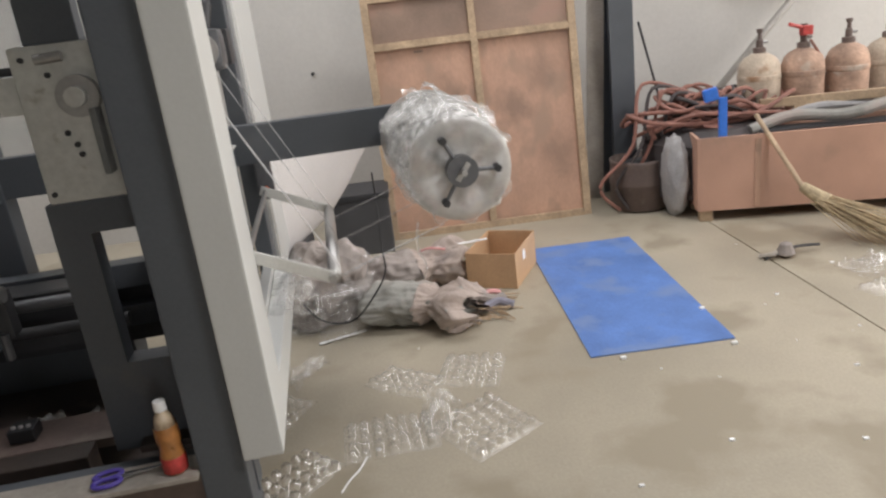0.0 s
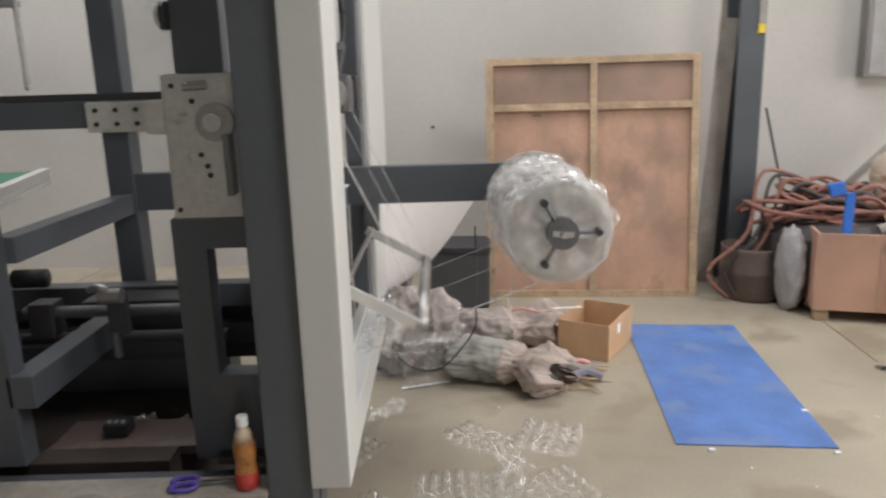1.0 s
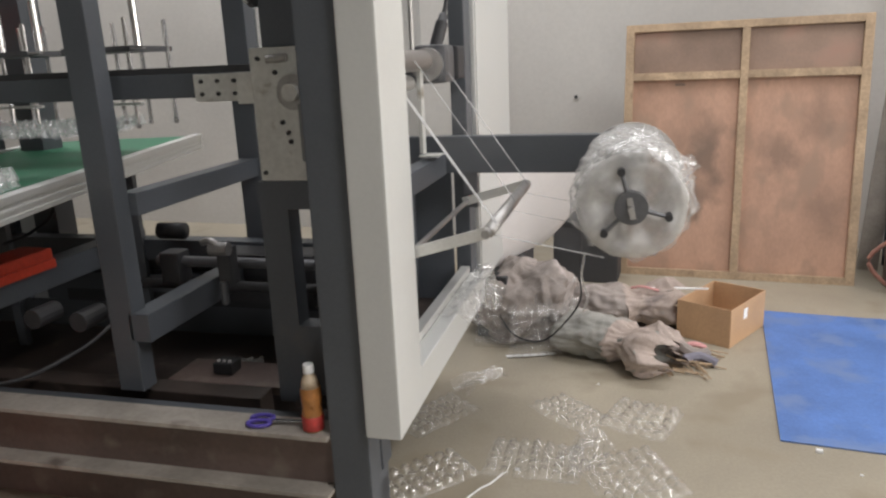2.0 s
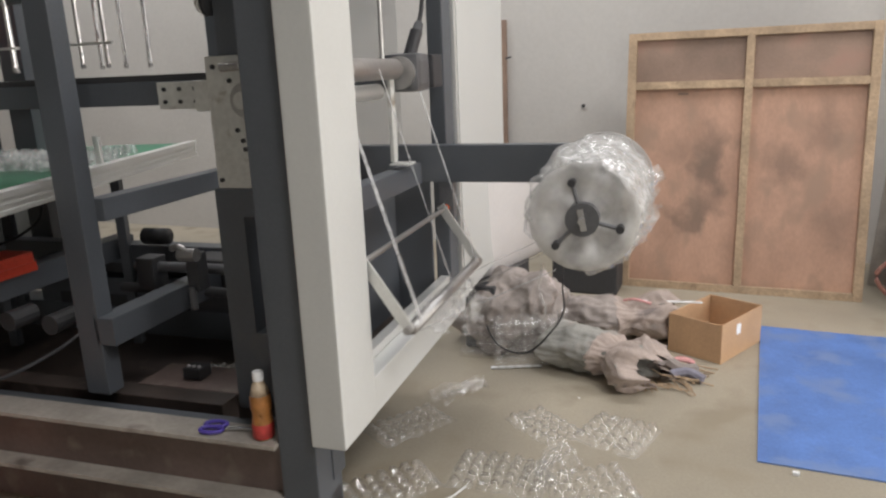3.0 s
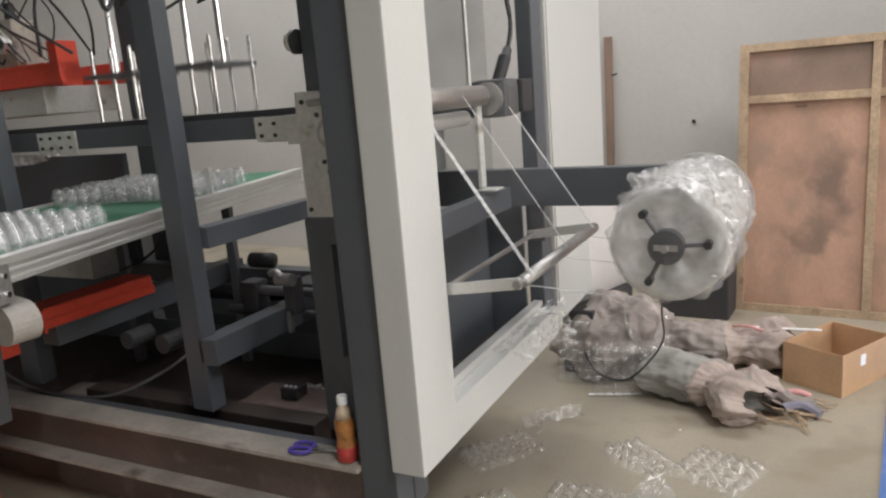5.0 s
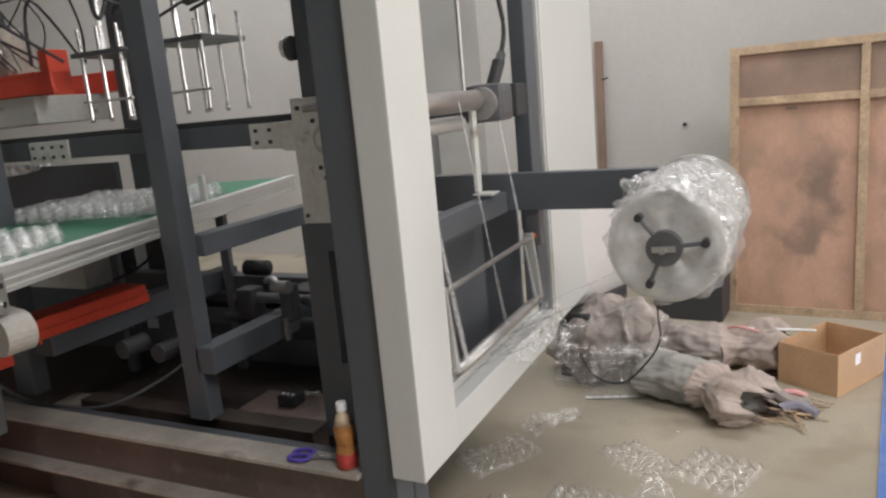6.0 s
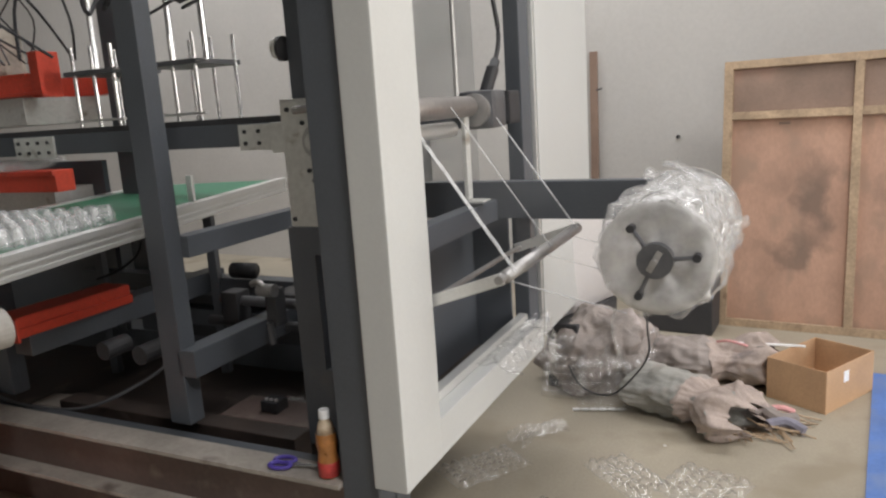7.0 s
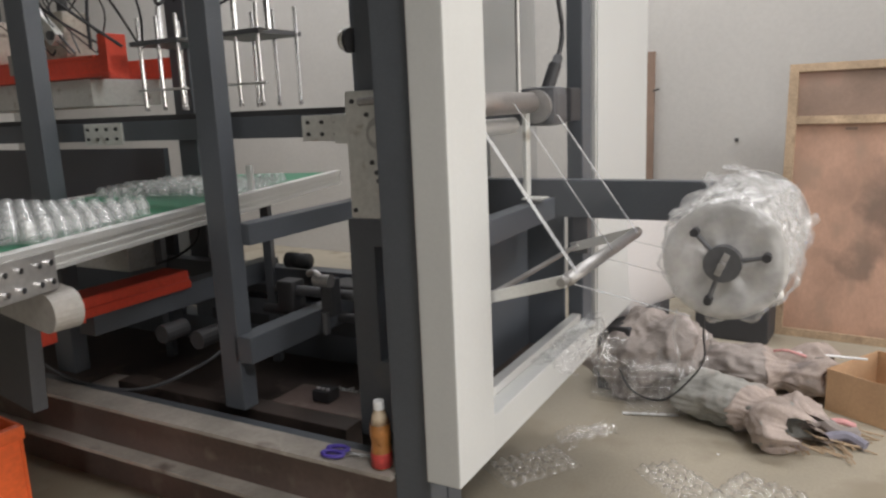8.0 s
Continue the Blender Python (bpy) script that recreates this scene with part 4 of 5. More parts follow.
def small_things_by_wall():
    h = thing("valve_handle", pose(2.33, 2.50, 0.50, 0, 0, -11), "bright blue plastic valve pipe standing on the box", "pipe")
    part("stem", boxm(-0.024, 0.024, -0.014, 0.014, 0, 0.25, 0.007), BLUEPLASTIC, h)
    part("lever", boxm(-0.055, 0.03, -0.02, 0.02, 0.24, 0.315, 0.012, pose(0, 0, 0, 0, -12, 0)), BLUEPLASTIC, h)
    d = thing("steel_drum", pose(2.0, 3.02, 0), "dark sooty cut-down steel drum with scrap", "drum")
    part("shell", lathe([(0.17, 0.0), (0.20, 0.02), (0.20, 0.17), (0.205, 0.175), (0.205, 0.19), (0.195, 0.32), (0.20, 0.34), (0.185, 0.34), (0.18, 0.05)], 28), BROWNBEAM, d, "", True)
    part("scrap", lathe([(0.17, 0.25), (0.15, 0.30), (0.05, 0.33)], 12), BLACK, d)
    g = thing("grey_bag", pose(2.12, 2.72, 0, 0, 0, 0), "crumpled grey plastic bag hanging beside the box", "bag")
    bm = bmesh.new()
    bmesh.ops.create_icosphere(bm, subdivisions=4, radius=1.0)
    for v in bm.verts:
        n = v.co.normalized()
        k = 1 + 0.18 * noise.noise(n * 3.5) + 0.09 * noise.noise(n * 9)
        v.co = Vector((n.x * 0.075 * k, n.y * 0.13 * k, 0.26 + n.z * 0.26 * k))
    part("bag_skin", bm, GREYBAG, g, "", True)
    p = thing("leaning_pipe", pose(0, 0, 0), "long grey steel pipe leaning on the wall", "pipe")
    part("pipe", tube((2.19, 3.58, 0.0), (4.05, 3.86, 1.78), 0.026, 16), GUARDPAINT, p, "", True)
    k = thing("lean_rod", pose(0, 0, 0), "thin dark rod leaning on the column", "rod")
    part("rod", tube((2.42, 3.30, 0.0), (2.07, 3.17, 1.2), 0.008, 8), BLACK, k)
    pl = thing("leaning_plank", pose(-0.775, 3.84, 0, -1, 0, 0), "narrow dark wooden plank standing against the wall", "plank")
    part("plank", boxm(0, 0.055, 0, 0.03, 0, 1.73, 0.003), PLYDARK, pl)
    part("hook", tube((0.05, 0.0, 1.45), (0.10, -0.02, 1.46), 0.006, 8), BLACK, pl)
    bd = thing("leaning_board", pose(1.72, 3.36, 0, -4, 4, 0), "brown plywood offcut leaning beside the column", "board")
    part("board", boxm(0, 0.12, 0, 0.015, 0, 2.3, 0.002), DUSTYSTEEL, bd)
    eb = thing("wall_cabinet", pose(2.93, 3.78, 1.37), "grey steel switch cabinet on the wall", "cabinet")
    part("case", boxm(0, 0.62, 0, 0.118, 0, 0.8, 0.008), STEEL, eb)
    part("cabinet_door", boxm(0.02, 0.60, -0.012, 0.0, 0.02, 0.78, 0.004), GREYBAG, eb)
    tg = thing("column_tag", pose(2.03, 3.195, 1.66), "small yellow and green paper tag on the column", "tag")
    part("tag_top", boxm(-0.03, 0.01, -0.004, 0.0, 0.06, 0.20, 0), SACKGREEN, tg)
    part("tag_low", boxm(-0.03, 0.01, -0.004, 0.0, 0.0, 0.058, 0), LABELYELLOW, tg, "yellow lower half")
    w = thing("wall_anchor", pose(-0.14, 3.898, 1.086), "small dark anchor hole stub on the wall", "anchor")
    part("stub", tube((0, 0.0, 0), (0, -0.012, 0), 0.013, 12), BLACK, w)
    t = thing("pallet_rail", pose(3.0, 2.72, 0, 0, 0, -12), "pale timber rail across the box of fittings", "timber")
    part("rail", boxm(-0.3, 1.2, 0, 0.04, 0.60, 0.655, 0.003), TIMBER, t)
    part("rail_block", boxm(-0.1, -0.03, 0, 0.04, 0.50, 0.60, 0.003), TIMBER, t)
    part("rail_block", boxm(0.7, 0.77, 0, 0.04, 0.50, 0.60, 0.003), TIMBER, t)
    s = thing("hose_bundle", pose(3.0, 2.50, 0.0, 0, 0, -12), "grey-green cloth hose and fittings lying in the box", "hose")
    part("cloth_hose", hose([(-0.45, 0.05, 0.50), (-0.2, 0.1, 0.56), (0.1, 0.05, 0.55), (0.4, 0.1, 0.60), (0.9, 0.15, 0.66)], 0.035, 10), SACKGREEN, s)
    part("cloth_hose", hose([(-0.3, 0.2, 0.50), (0.0, 0.22, 0.58), (0.4, 0.25, 0.56), (0.9, 0.2, 0.58)], 0.03, 10), GREYBAG, s)
    part("fitting_box", boxm(-0.4, 0.9, 0.0, 0.14, 0.09, 0.50, 0.004), RUBBER, s, "dark junk under the hose")


small_things_by_wall()


def broom():
    rng = random.Random(8)
    b = thing("broom", pose(0, 0, 0), "straw broom with a bamboo stick leaning on the box", "broom")
    a, j, e = Vector((2.55, 2.48, 0.58)), Vector((2.60, 2.06, 0.24)), Vector((2.92, 1.76, 0.05))
    part("stick", tube(a + (a - j) * 0.1, j, 0.014, 12), TIMBER, b, "bamboo stick")
    part("binding", tube(j + (a - j) * 0.08, j + (e - j) * 0.25, 0.028, 14, 0.045), STRAW, b, "bound straw neck")
    bm = bmesh.new()
    for k in range(170):
        s = Vector((rng.gauss(0, 0.075), rng.gauss(0, 0.075), rng.gauss(0, 0.022)))
        q = e + s
        q.z = max(0.006, q.z)
        add_tube(bm, j + (e - j) * 0.2 + s * 0.3, q + (e - j) * rng.uniform(0, 0.15), 0.004, 4, 0.0015, False)
    tagged(part("bristles", bm, STRAW, b, "splayed straw bristles"), kind="stuff")
    t = thing("twig_scrap", pose(2.33, 1.77, 0), "small dark twig and scrap on the floor", "scrap")
    part("twig", hose([(-0.12, -0.02, 0.01), (-0.03, 0.01, 0.02), (0.08, 0.03, 0.035), (0.2, 0.03, 0.03)], 0.008, 6), RUBBER, t)
    part("knot", hose([(-0.13, 0.02, 0.01), (-0.08, -0.02, 0.03), (-0.03, 0.03, 0.02)], 0.012, 6), DUSTYSTEEL, t)
    part("leaf", lathe([(0.02, 0.0), (0.05, 0.02), (0.03, 0.07), (0.012, 0.08)], 9), SACK, t)


broom()


# ---- on the floor ----
def floor_mat():
    m = thing("floor_mat", pose(1.070, 0.985, 0, 0, 0, -1.3), "thin blue plastic sheet lying flat on the floor", "mat")
    bm = bmesh.new()
    n, k = 12, 26
    rows_ = [[bm.verts.new((0.605 * i / n, 1.435 * j / k, 0.006 + 0.002 * noise.noise(Vector((i * 0.5, j * 0.3, 2))))) for i in range(n + 1)] for j in range(k + 1)]
    for a, b in zip(rows_, rows_[1:]):
        for i in range(n):
            bm.faces.new((a[i], a[i + 1], b[i + 1], b[i]))
    ext = bmesh.ops.extrude_face_region(bm, geom=bm.faces[:])
    for v in ext["geom"]:
        if isinstance(v, bmesh.types.BMVert):
            v.co.z = 0.001
    bmesh.ops.recalc_face_normals(bm, faces=bm.faces)
    part("sheet", bm, BLUEMAT, m)


floor_mat()


def carton():
    c = thing("carton", pose(0.923, 1.841, 0, 0, 0, 64), "open brown cardboard box with a white label", "box")
    a, b, h, t = 0.40, 0.275, 0.192, 0.005
    # sides from the near corner: along +x and along +y of its own axes
    part("side", boxm(0, a, 0, t, 0, h, 0.001), CARD, c)
    part("side", boxm(0, a, b - t, b, 0, h, 0.001), CARD, c)
    part("side", boxm(0, t, t, b - t, 0, h, 0.001), CARD, c)
    part("side", boxm(a - t, a, t, b - t, 0, h, 0.001), CARD, c)
    part("bottom", boxm(t, a - t, t, b - t, 0.002, 0.007, 0.001), CARD, c)
    part("label", boxm(0.14, 0.18, -0.002, 0.0, 0.11, 0.16, 0), PAPERWHITE, c, "white paper label")
    part("scrap", boxm(0.1, 0.26, 0.08, 0.2, 0.007, 0.05, 0.01), BLACK, c, "dark scrap in the box")
    return c


carton()


def sack(name_pose, size, seed, material, label, squash=1.0):
    s = thing("sack", name_pose, label, "sack", "sacks on the floor")
    bm = bmesh.new()
    bmesh.ops.create_icosphere(bm, subdivisions=6, radius=1.0)
    crease = folder(int(seed) + 40, (2.6, 0.020, 4), (6.5, 0.009, 5), (15, 0.0025, 4))
    for v in bm.verts:
        n = v.co.normalized()
        p = Vector((math.copysign(abs(n.x) ** 0.7, n.x), math.copysign(abs(n.y) ** 0.7, n.y), math.copysign(abs(n.z) ** 0.8, n.z)))
        q = Vector((seed, seed * 2, 0))
        k = 1 + 0.16 * noise.noise(p * 1.4 + q) + 0.05 * (1 - abs(noise.noise(p * 3.1 + q)) * 2.4)
        # slack cloth: drawn to a ridge on top, spread at the floor
        lean = 1.0 + 0.22 * max(0.0, -p.z) - 0.18 * max(0.0, p.z)
        w = Vector((p.x * size[0] * k * lean, p.y * size[1] * k * lean, size[2] * 0.95 + p.z * size[2] * k))
        v.co = w + n * crease(w)
        if v.co.z < 0.004:
            v.co.z = 0.004
    part("cloth", bm, material, s)
    # loose clear film drawn over its lower half
    bm = bmesh.new()
    bmesh.ops.create_icosphere(bm, subdivisions=5, radius=1.0)
    film_fold = folder(int(seed) + 60, (6, 0.022, 5), (15, 0.011, 5), (30, 0.004, 3))
    for v in bm.verts:
        n = v.co.normalized()
        p = Vector((n.x * size[0] * 1.12, n.y * size[1] * 1.12, size[2] * 0.9 + n.z * size[2] * 1.1))
        v.co = p + n * film_fold(p)
        v.co.z = max(0.006, v.co.z)
    bmesh.ops.delete(bm, geom=[v for v in bm.verts if v.co.z > size[2] * (1.25 + 0.5 * noise.noise(v.co * 9))], context="VERTS")
    part("film_wrap", bm, WRAPFILM, s, "crumpled clear film wrapped round the sack")
    return s


sack(pose(-0.07, 1.87, 0, 0, 0, 14), (0.235, 0.21, 0.19), 1.0, SACK, "slumped dusty grey-brown woven sack under clear film")


def sack_tube(name_pose, length, wide, high, seed, material, label):
    """A limp sack along +x with lengthwise folds and a ruffled open mouth at its far end."""
    s = thing("sack", name_pose, label, "sack", "sacks on the floor")
    bm = bmesh.new()
    seg, n = 120, 60
    slack = folder(int(seed * 10), (3.2, 0.008, 4), (7, 0.0055, 5), (16, 0.002, 3))
    rings = []
    for j in range(n + 1):
        u = j / n
        full = min(1.0, (u / 0.16) ** 0.6 + 0.08) * (1 - 0.30 * math.exp(-((u - 0.72) / 0.09) ** 2)) * (1 + 0.10 * max(0, u - 0.8) / 0.2)
        ring = []
        for i in range(seg):
            a = 2 * math.pi * i / seg
            p = Vector((math.cos(a) * 1.4 + seed, math.sin(a) * 1.4, u * 2.2))
            fold = 0.10 * noise.noise(p) + 0.07 * (1 - 2.2 * abs(noise.noise(Vector((math.cos(a) * 3.2, math.sin(a) * 3.2 + seed, u * 3.1)))))
            fold += 0.05 * (1 - 2.2 * abs(noise.noise(Vector((math.cos(a) * 2 + u * 5, math.sin(a) * 2 + seed, u * 8)))))
            fold += 0.13 * max(0, u - 0.62) * math.sin(a * 8 + 3 * math.sin(u * 5 + seed))
            skin = Vector((u * length, wide * math.cos(a), high * math.sin(a)))
            fold += slack(skin) / wide
            q = full * (1 + fold)
            x = u * length + 0.025 * math.sin(a * 5 + seed) * max(0, u - 0.75) / 0.25
            ring.append(bm.verts.new((x, q * wide * math.cos(a) + 0.03 * math.sin(u * 4 + seed), max(0.004, high * 0.95 + q * high * math.sin(a)))))
        rings.append(ring)
    shape = [[tuple(v.co) for v in ring] for ring in rings]
    shape_mid = [sum((v.co for v in ring), Vector()) / seg for ring in rings]
    # the mouth turns inwards
    for d, k in ((-0.015, 0.80), (-0.06, 0.66), (-0.13, 0.50)):
        last = rings[n]
        cx = sum((v.co for v in last), Vector()) / seg
        rings.append([bm.verts.new(Vector((v.co.x + d, cx.y + (v.co.y - cx.y) * k, max(0.005, cx.z + (v.co.z - cx.z) * k)))) for v in last])
    for p, q in zip(rings, rings[1:]):
        for i in range(seg):
            bm.faces.new((p[i], p[(i + 1) % seg], q[(i + 1) % seg], q[i]))
    bm.faces.new(rings[0][::-1])
    bm.faces.new(rings[-1])
    bmesh.ops.recalc_face_normals(bm, faces=bm.faces)
    part("cloth", bm, material, s, "", True)
    # a lighter turned-back mouth with uneven pleats and tatters
    rng = random.Random(int(seed * 10))
    bm = bmesh.new()
    start = int(n * 0.60)
    rim = []
    tatter = [rng.uniform(-0.03, 0.05) for _ in range(seg // 4 + 1)]
    for j in range(start, n + 5):
        u = min(1.0, j / n)
        ring = []
        for i in range(seg):
            a = 2 * math.pi * i / seg
            v = Vector(shape[min(j, n)][i])
            cy = shape_mid[min(j, n)]
            k = 1.035 + 0.05 * noise.noise(Vector((math.cos(a) * 5, math.sin(a) * 5, j * 0.25 + seed))) + 0.9 * max(0, u - 0.85) * (0.5 + math.sin(a * 7 + seed)) * 0.6
            w = cy + (v - cy) * k
            if j == start:
                w.x += 0.04 * noise.noise(Vector((math.cos(a) * 2, math.sin(a) * 2, seed)))
            if j > n:
                w.x += (j - n) * 0.012 + tatter[i // 4] * (j - n) / 4
                w = Vector((w.x, cy.y + (w.y - cy.y) * (1 - 0.10 * (j - n)), cy.z + (w.z - cy.z) * (1 - 0.10 * (j - n))))
            w.z = max(0.003, w.z)
            ring.append(bm.verts.new(w))
        rim.append(ring)
    for p, q in zip(rim, rim[1:]):
        for i in range(seg):
            bm.faces.new((p[i], p[(i + 1) % seg], q[(i + 1) % seg], q[i]))
    part("turned_mouth", bm, SACKPINK, s, "tattered pinkish turned-back mouth", True)
    return s


sack_tube(pose(0.03, 2.02, 0, 0, 0, 12), 0.62, 0.13, 0.105, 2.3, SACK, "limp dusty grey-pink woven sack with torn mouth")
s3 = sack_tube(pose(0.13, 1.72, 0, 0, 0, -26), 0.52, 0.145, 0.095, 5.1, SACKGREEN, "grey-green woven sack with frayed pinkish mouth")
rng_ = random.Random(21)
fr = thing("frayed_scraps", pose(0.72, 1.62, 0), "frayed straw-coloured and pink scraps on the floor", "scraps")
bm = bmesh.new()
for k in range(90):
    x, y, a, l = rng_.uniform(-0.20, 0.10), rng_.uniform(-0.14, 0.14), rng_.uniform(-1.2, 0.7), rng_.uniform(0.03, 0.13)
    z = rng_.uniform(0.004, 0.05)
    add_tube(bm, (x, y, z), (x + l * math.cos(a), y + l * math.sin(a), max(0.004, z - 0.02)), rng_.uniform(0.0015, 0.0045), 5)
tagged(part("frayed_straw", bm, TIMBER, fr, "straw-coloured strands"), kind="stuff")
part("rag", hose([(-0.1, 0.0, 0.03), (-0.03, 0.05, 0.06), (0.04, 0.02, 0.04), (0.1, 0.06, 0.03)], 0.03, 8), SACK, fr)
part("pink_rag", hose([(-0.02, 0.05, 0.06), (0.04, 0.07, 0.07), (0.09, 0.09, 0.05)], 0.013, 8), PINK, fr, "pink rag")
part("blue_rag", hose([(0.0, -0.03, 0.03), (0.07, 0.0, 0.04), (0.14, -0.02, 0.02)], 0.022, 8), GREYRAG, fr, "grey-violet rag")
pr = thing("pink_tape", pose(0.50, 2.08, 0.20), "strip of pink tape and pale stick on a sack", "tape")
part("tape", hose([(-0.06, 0.0, 0.0), (0.0, -0.03, 0.02), (0.08, -0.02, 0.0)], 0.007, 6), PINK, pr)
part("stick", tube((0.02, 0.0, 0.005), (0.32, 0.06, 0.0), 0.006, 8), PAPERWHITE, pr)


def loose_tray(name, m, nx, ny, pitch, seed, label, plastic=None):
    t = thing(name, m, label, "plastic tray", "trays lying about")
    ob = part("cup_sheet", blister_bm(nx, ny, pitch, 0.024, seed, 0.016), plastic or BLISTER, t, "", True)
    ob.visible_shadow = False
    W, D = nx * pitch / 2, ny * pitch / 2
    bm = bmesh.new()
    wave = lambda x, y: 0.016 * noise.noise(Vector(((x + W) / pitch * 0.4 + seed, (y + D) / pitch * 0.4, seed))) + 0.006
    loop = [(-W + 2 * W * i / 12, -D) for i in range(13)] + [(W, -D + 2 * D * i / 12) for i in range(1, 13)] + [(W - 2 * W * i / 12, D) for i in range(1, 13)] + [(-W, D - 2 * D * i / 12) for i in range(1, 12)]
    inner = [bm.verts.new((x, y, wave(x, y))) for x, y in loop]
    outer = [bm.verts.new((x * 1.05, y * 1.06, max(0.003, wave(x, y) - 0.005))) for x, y in loop]
    for i in range(len(loop)):
        j = (i + 1) % len(loop)
        bm.faces.new((inner[i], outer[i], outer[j], inner[j]))
    part("tray_rim", bm, BLISTERRIM, t, "cut flange of the tray")
    return t


loose_tray("loose_tray", pose(0.235, 0.62, 0, 0, 0, 4), 7, 5, 0.046, 0.4, "crumpled clear blister tray on the floor")
loose_tray("loose_tray", pose(0.575, 0.58, 0.008, 3, 0, -58), 6, 6, 0.046, 2.4, "twisted clear blister tray on the floor")
loose_tray("loose_tray", pose(0.575, 1.02, 0, 0, 0, -16), 5, 5, 0.050, 4.4, "clear blister tray with bright glints on the floor")
loose_tray("loose_tray", pose(0.305, 1.0, 0, 0, 0, -35), 6, 4, 0.046, 6.4, "flat clear blister tray on the floor")
loose_tray("loose_tray", pose(-0.22, 0.85, 0, 0, 0, 60), 7, 4, 0.046, 8.4, "clear blister tray by the machine foot")
loose_tray("loose_tray", pose(-0.10, 0.42, 0, 0, 0, 50), 7, 4, 0.046, 9.4, "clear blister tray under the machine's end rail")
loose_tray("loose_tray", pose(0.03, 1.585, 0.105, 74, 0, 20), 6, 5, 0.040, 10.4, "clear blister tray leaning on a sack")
loose_tray("loose_tray", pose(-0.17, 1.60, 0.115, 76, 0, 6), 5, 5, 0.040, 12.4, "clear blister tray leaning on a sack")
# white links paint the bright lower rim of the leaning tray
st = thing("bright_rim", pose(0.02, 1.53, 0.004, 0, 0, 22), "white links drawn for the bright lower rim of a leaning tray", "plastic strip")
for k in range(6):
    part("strip_link", boxm(-0.115 + 0.04 * k, -0.085 + 0.04 * k, -0.010, 0.010, 0, 0.006, 0.002), PAPERWHITE, st)
    part("strip_bridge", boxm(-0.086 + 0.04 * k, -0.074 + 0.04 * k, -0.003, 0.004, 0, 0.004, 0.001), PAPERWHITE, st)
dp = thing("rail_film", mp(0, 0, 0), "crumpled clear film offcut draped over the end rail", "film scrap")
bm = bmesh.new()
drape = folder(77, (9, 0.012, 5), (22, 0.007, 5), (40, 0.003, 3))
grid = []
for j in range(61):
    y = 0.60 + 0.62 * j / 60
    drop = 0.03 + 0.15 * max(0.0, (j / 60 - 0.35) / 0.65) ** 1.2 + 0.03 * noise.noise(Vector((y * 9, 3, 1)))
    row = []
    for i in range(25):
        w = i / 24
        if w < 0.4:
            p = Vector((-0.055 + 0.075 * w / 0.4, y, 0.528))
        else:
            p = Vector((0.030 + 0.03 * (w - 0.4), y, 0.525 - drop * (w - 0.4) / 0.6))
        f = drape(p)
        row.append(bm.verts.new(p + Vector((abs(f) * 1.3, 0.4 * f, abs(f) * 0.8 if w < 0.4 else 0.4 * f))))
    grid.append(row)
for a, b in zip(grid, grid[1:]):
    for i in range(24):
        bm.faces.new((a[i], a[i + 1], b[i + 1], b[i]))
part("offcut", bm, BLISTER, dp)
sw = thing("hanging_cord", pose(0, 0, 0), "thin black cord looping from the roll down to the sacks", "cord")
part("cord", hose([(0.275, 1.42, 0.8), (0.275, 1.42, 0.572), (0.269, 1.44, 0.444), (0.269, 1.46, 0.334), (0.21, 1.49, 0.223), (0.089, 1.5, 0.099), (-0.052, 1.53, 0.101), (-0.15, 1.62, 0.169), (-0.192, 1.7, 0.279)], 0.004, 8), BLACK, sw)


def white_board():
    """Curled white sheet standing behind the machine's end."""
    w = thing("white_sheet", pose(-0.30, 1.62, 0), "large curled white plastic sheet standing behind the machine", "plastic sheet")
    bm = bmesh.new()
    n, k = 30, 20
    rows_ = []
    for j in range(k + 1):
        v = j / k
        row = []
        for i in range(n + 1):
            u = i / n
            reach = 0.16 + 0.46 * v ** 0.75
            x = u * reach
            y = 0.05 + 0.80 * u + 0.10 * math.sin(u * 3.1) * v
            top = 0.90 + 0.05 * math.exp(-((u - 0.72) / 0.16) ** 2)
            z = 0.30 + v * (top - 0.30)
            row.append(bm.verts.new((x, y, z + 0.012 * noise.noise(Vector((u * 4, v * 4, 3))))))
        rows_.append(row)
    for a, b in zip(rows_, rows_[1:]):
        for i in range(n):
            bm.faces.new((a[i], a[i + 1], b[i + 1], b[i]))
    ob = part("sheet", bm, WHITESHEET, w, "", True)
    so = ob.modifiers.new("thick", "SOLIDIFY")
    so.thickness = 0.006
    part("stand", boxm(0.0, 0.16, 0.10, 0.75, 0.0, 0.33, 0.01), RUBBER, w, "dark box under the sheet")
    return w


white_board()
# one plain dark block fills the black area behind the roll
db = thing("dark_block", pose(-0.10, 2.75, 0), "plain dark lidded block behind the roll", "case")
part("case", boxm(0, 0.40, 0, 0.35, 0.0, 0.36, 0.015), RUBBER, db)
part("case_lid", boxm(-0.01, 0.41, -0.01, 0.36, 0.36, 0.40, 0.008), BLACK, db)


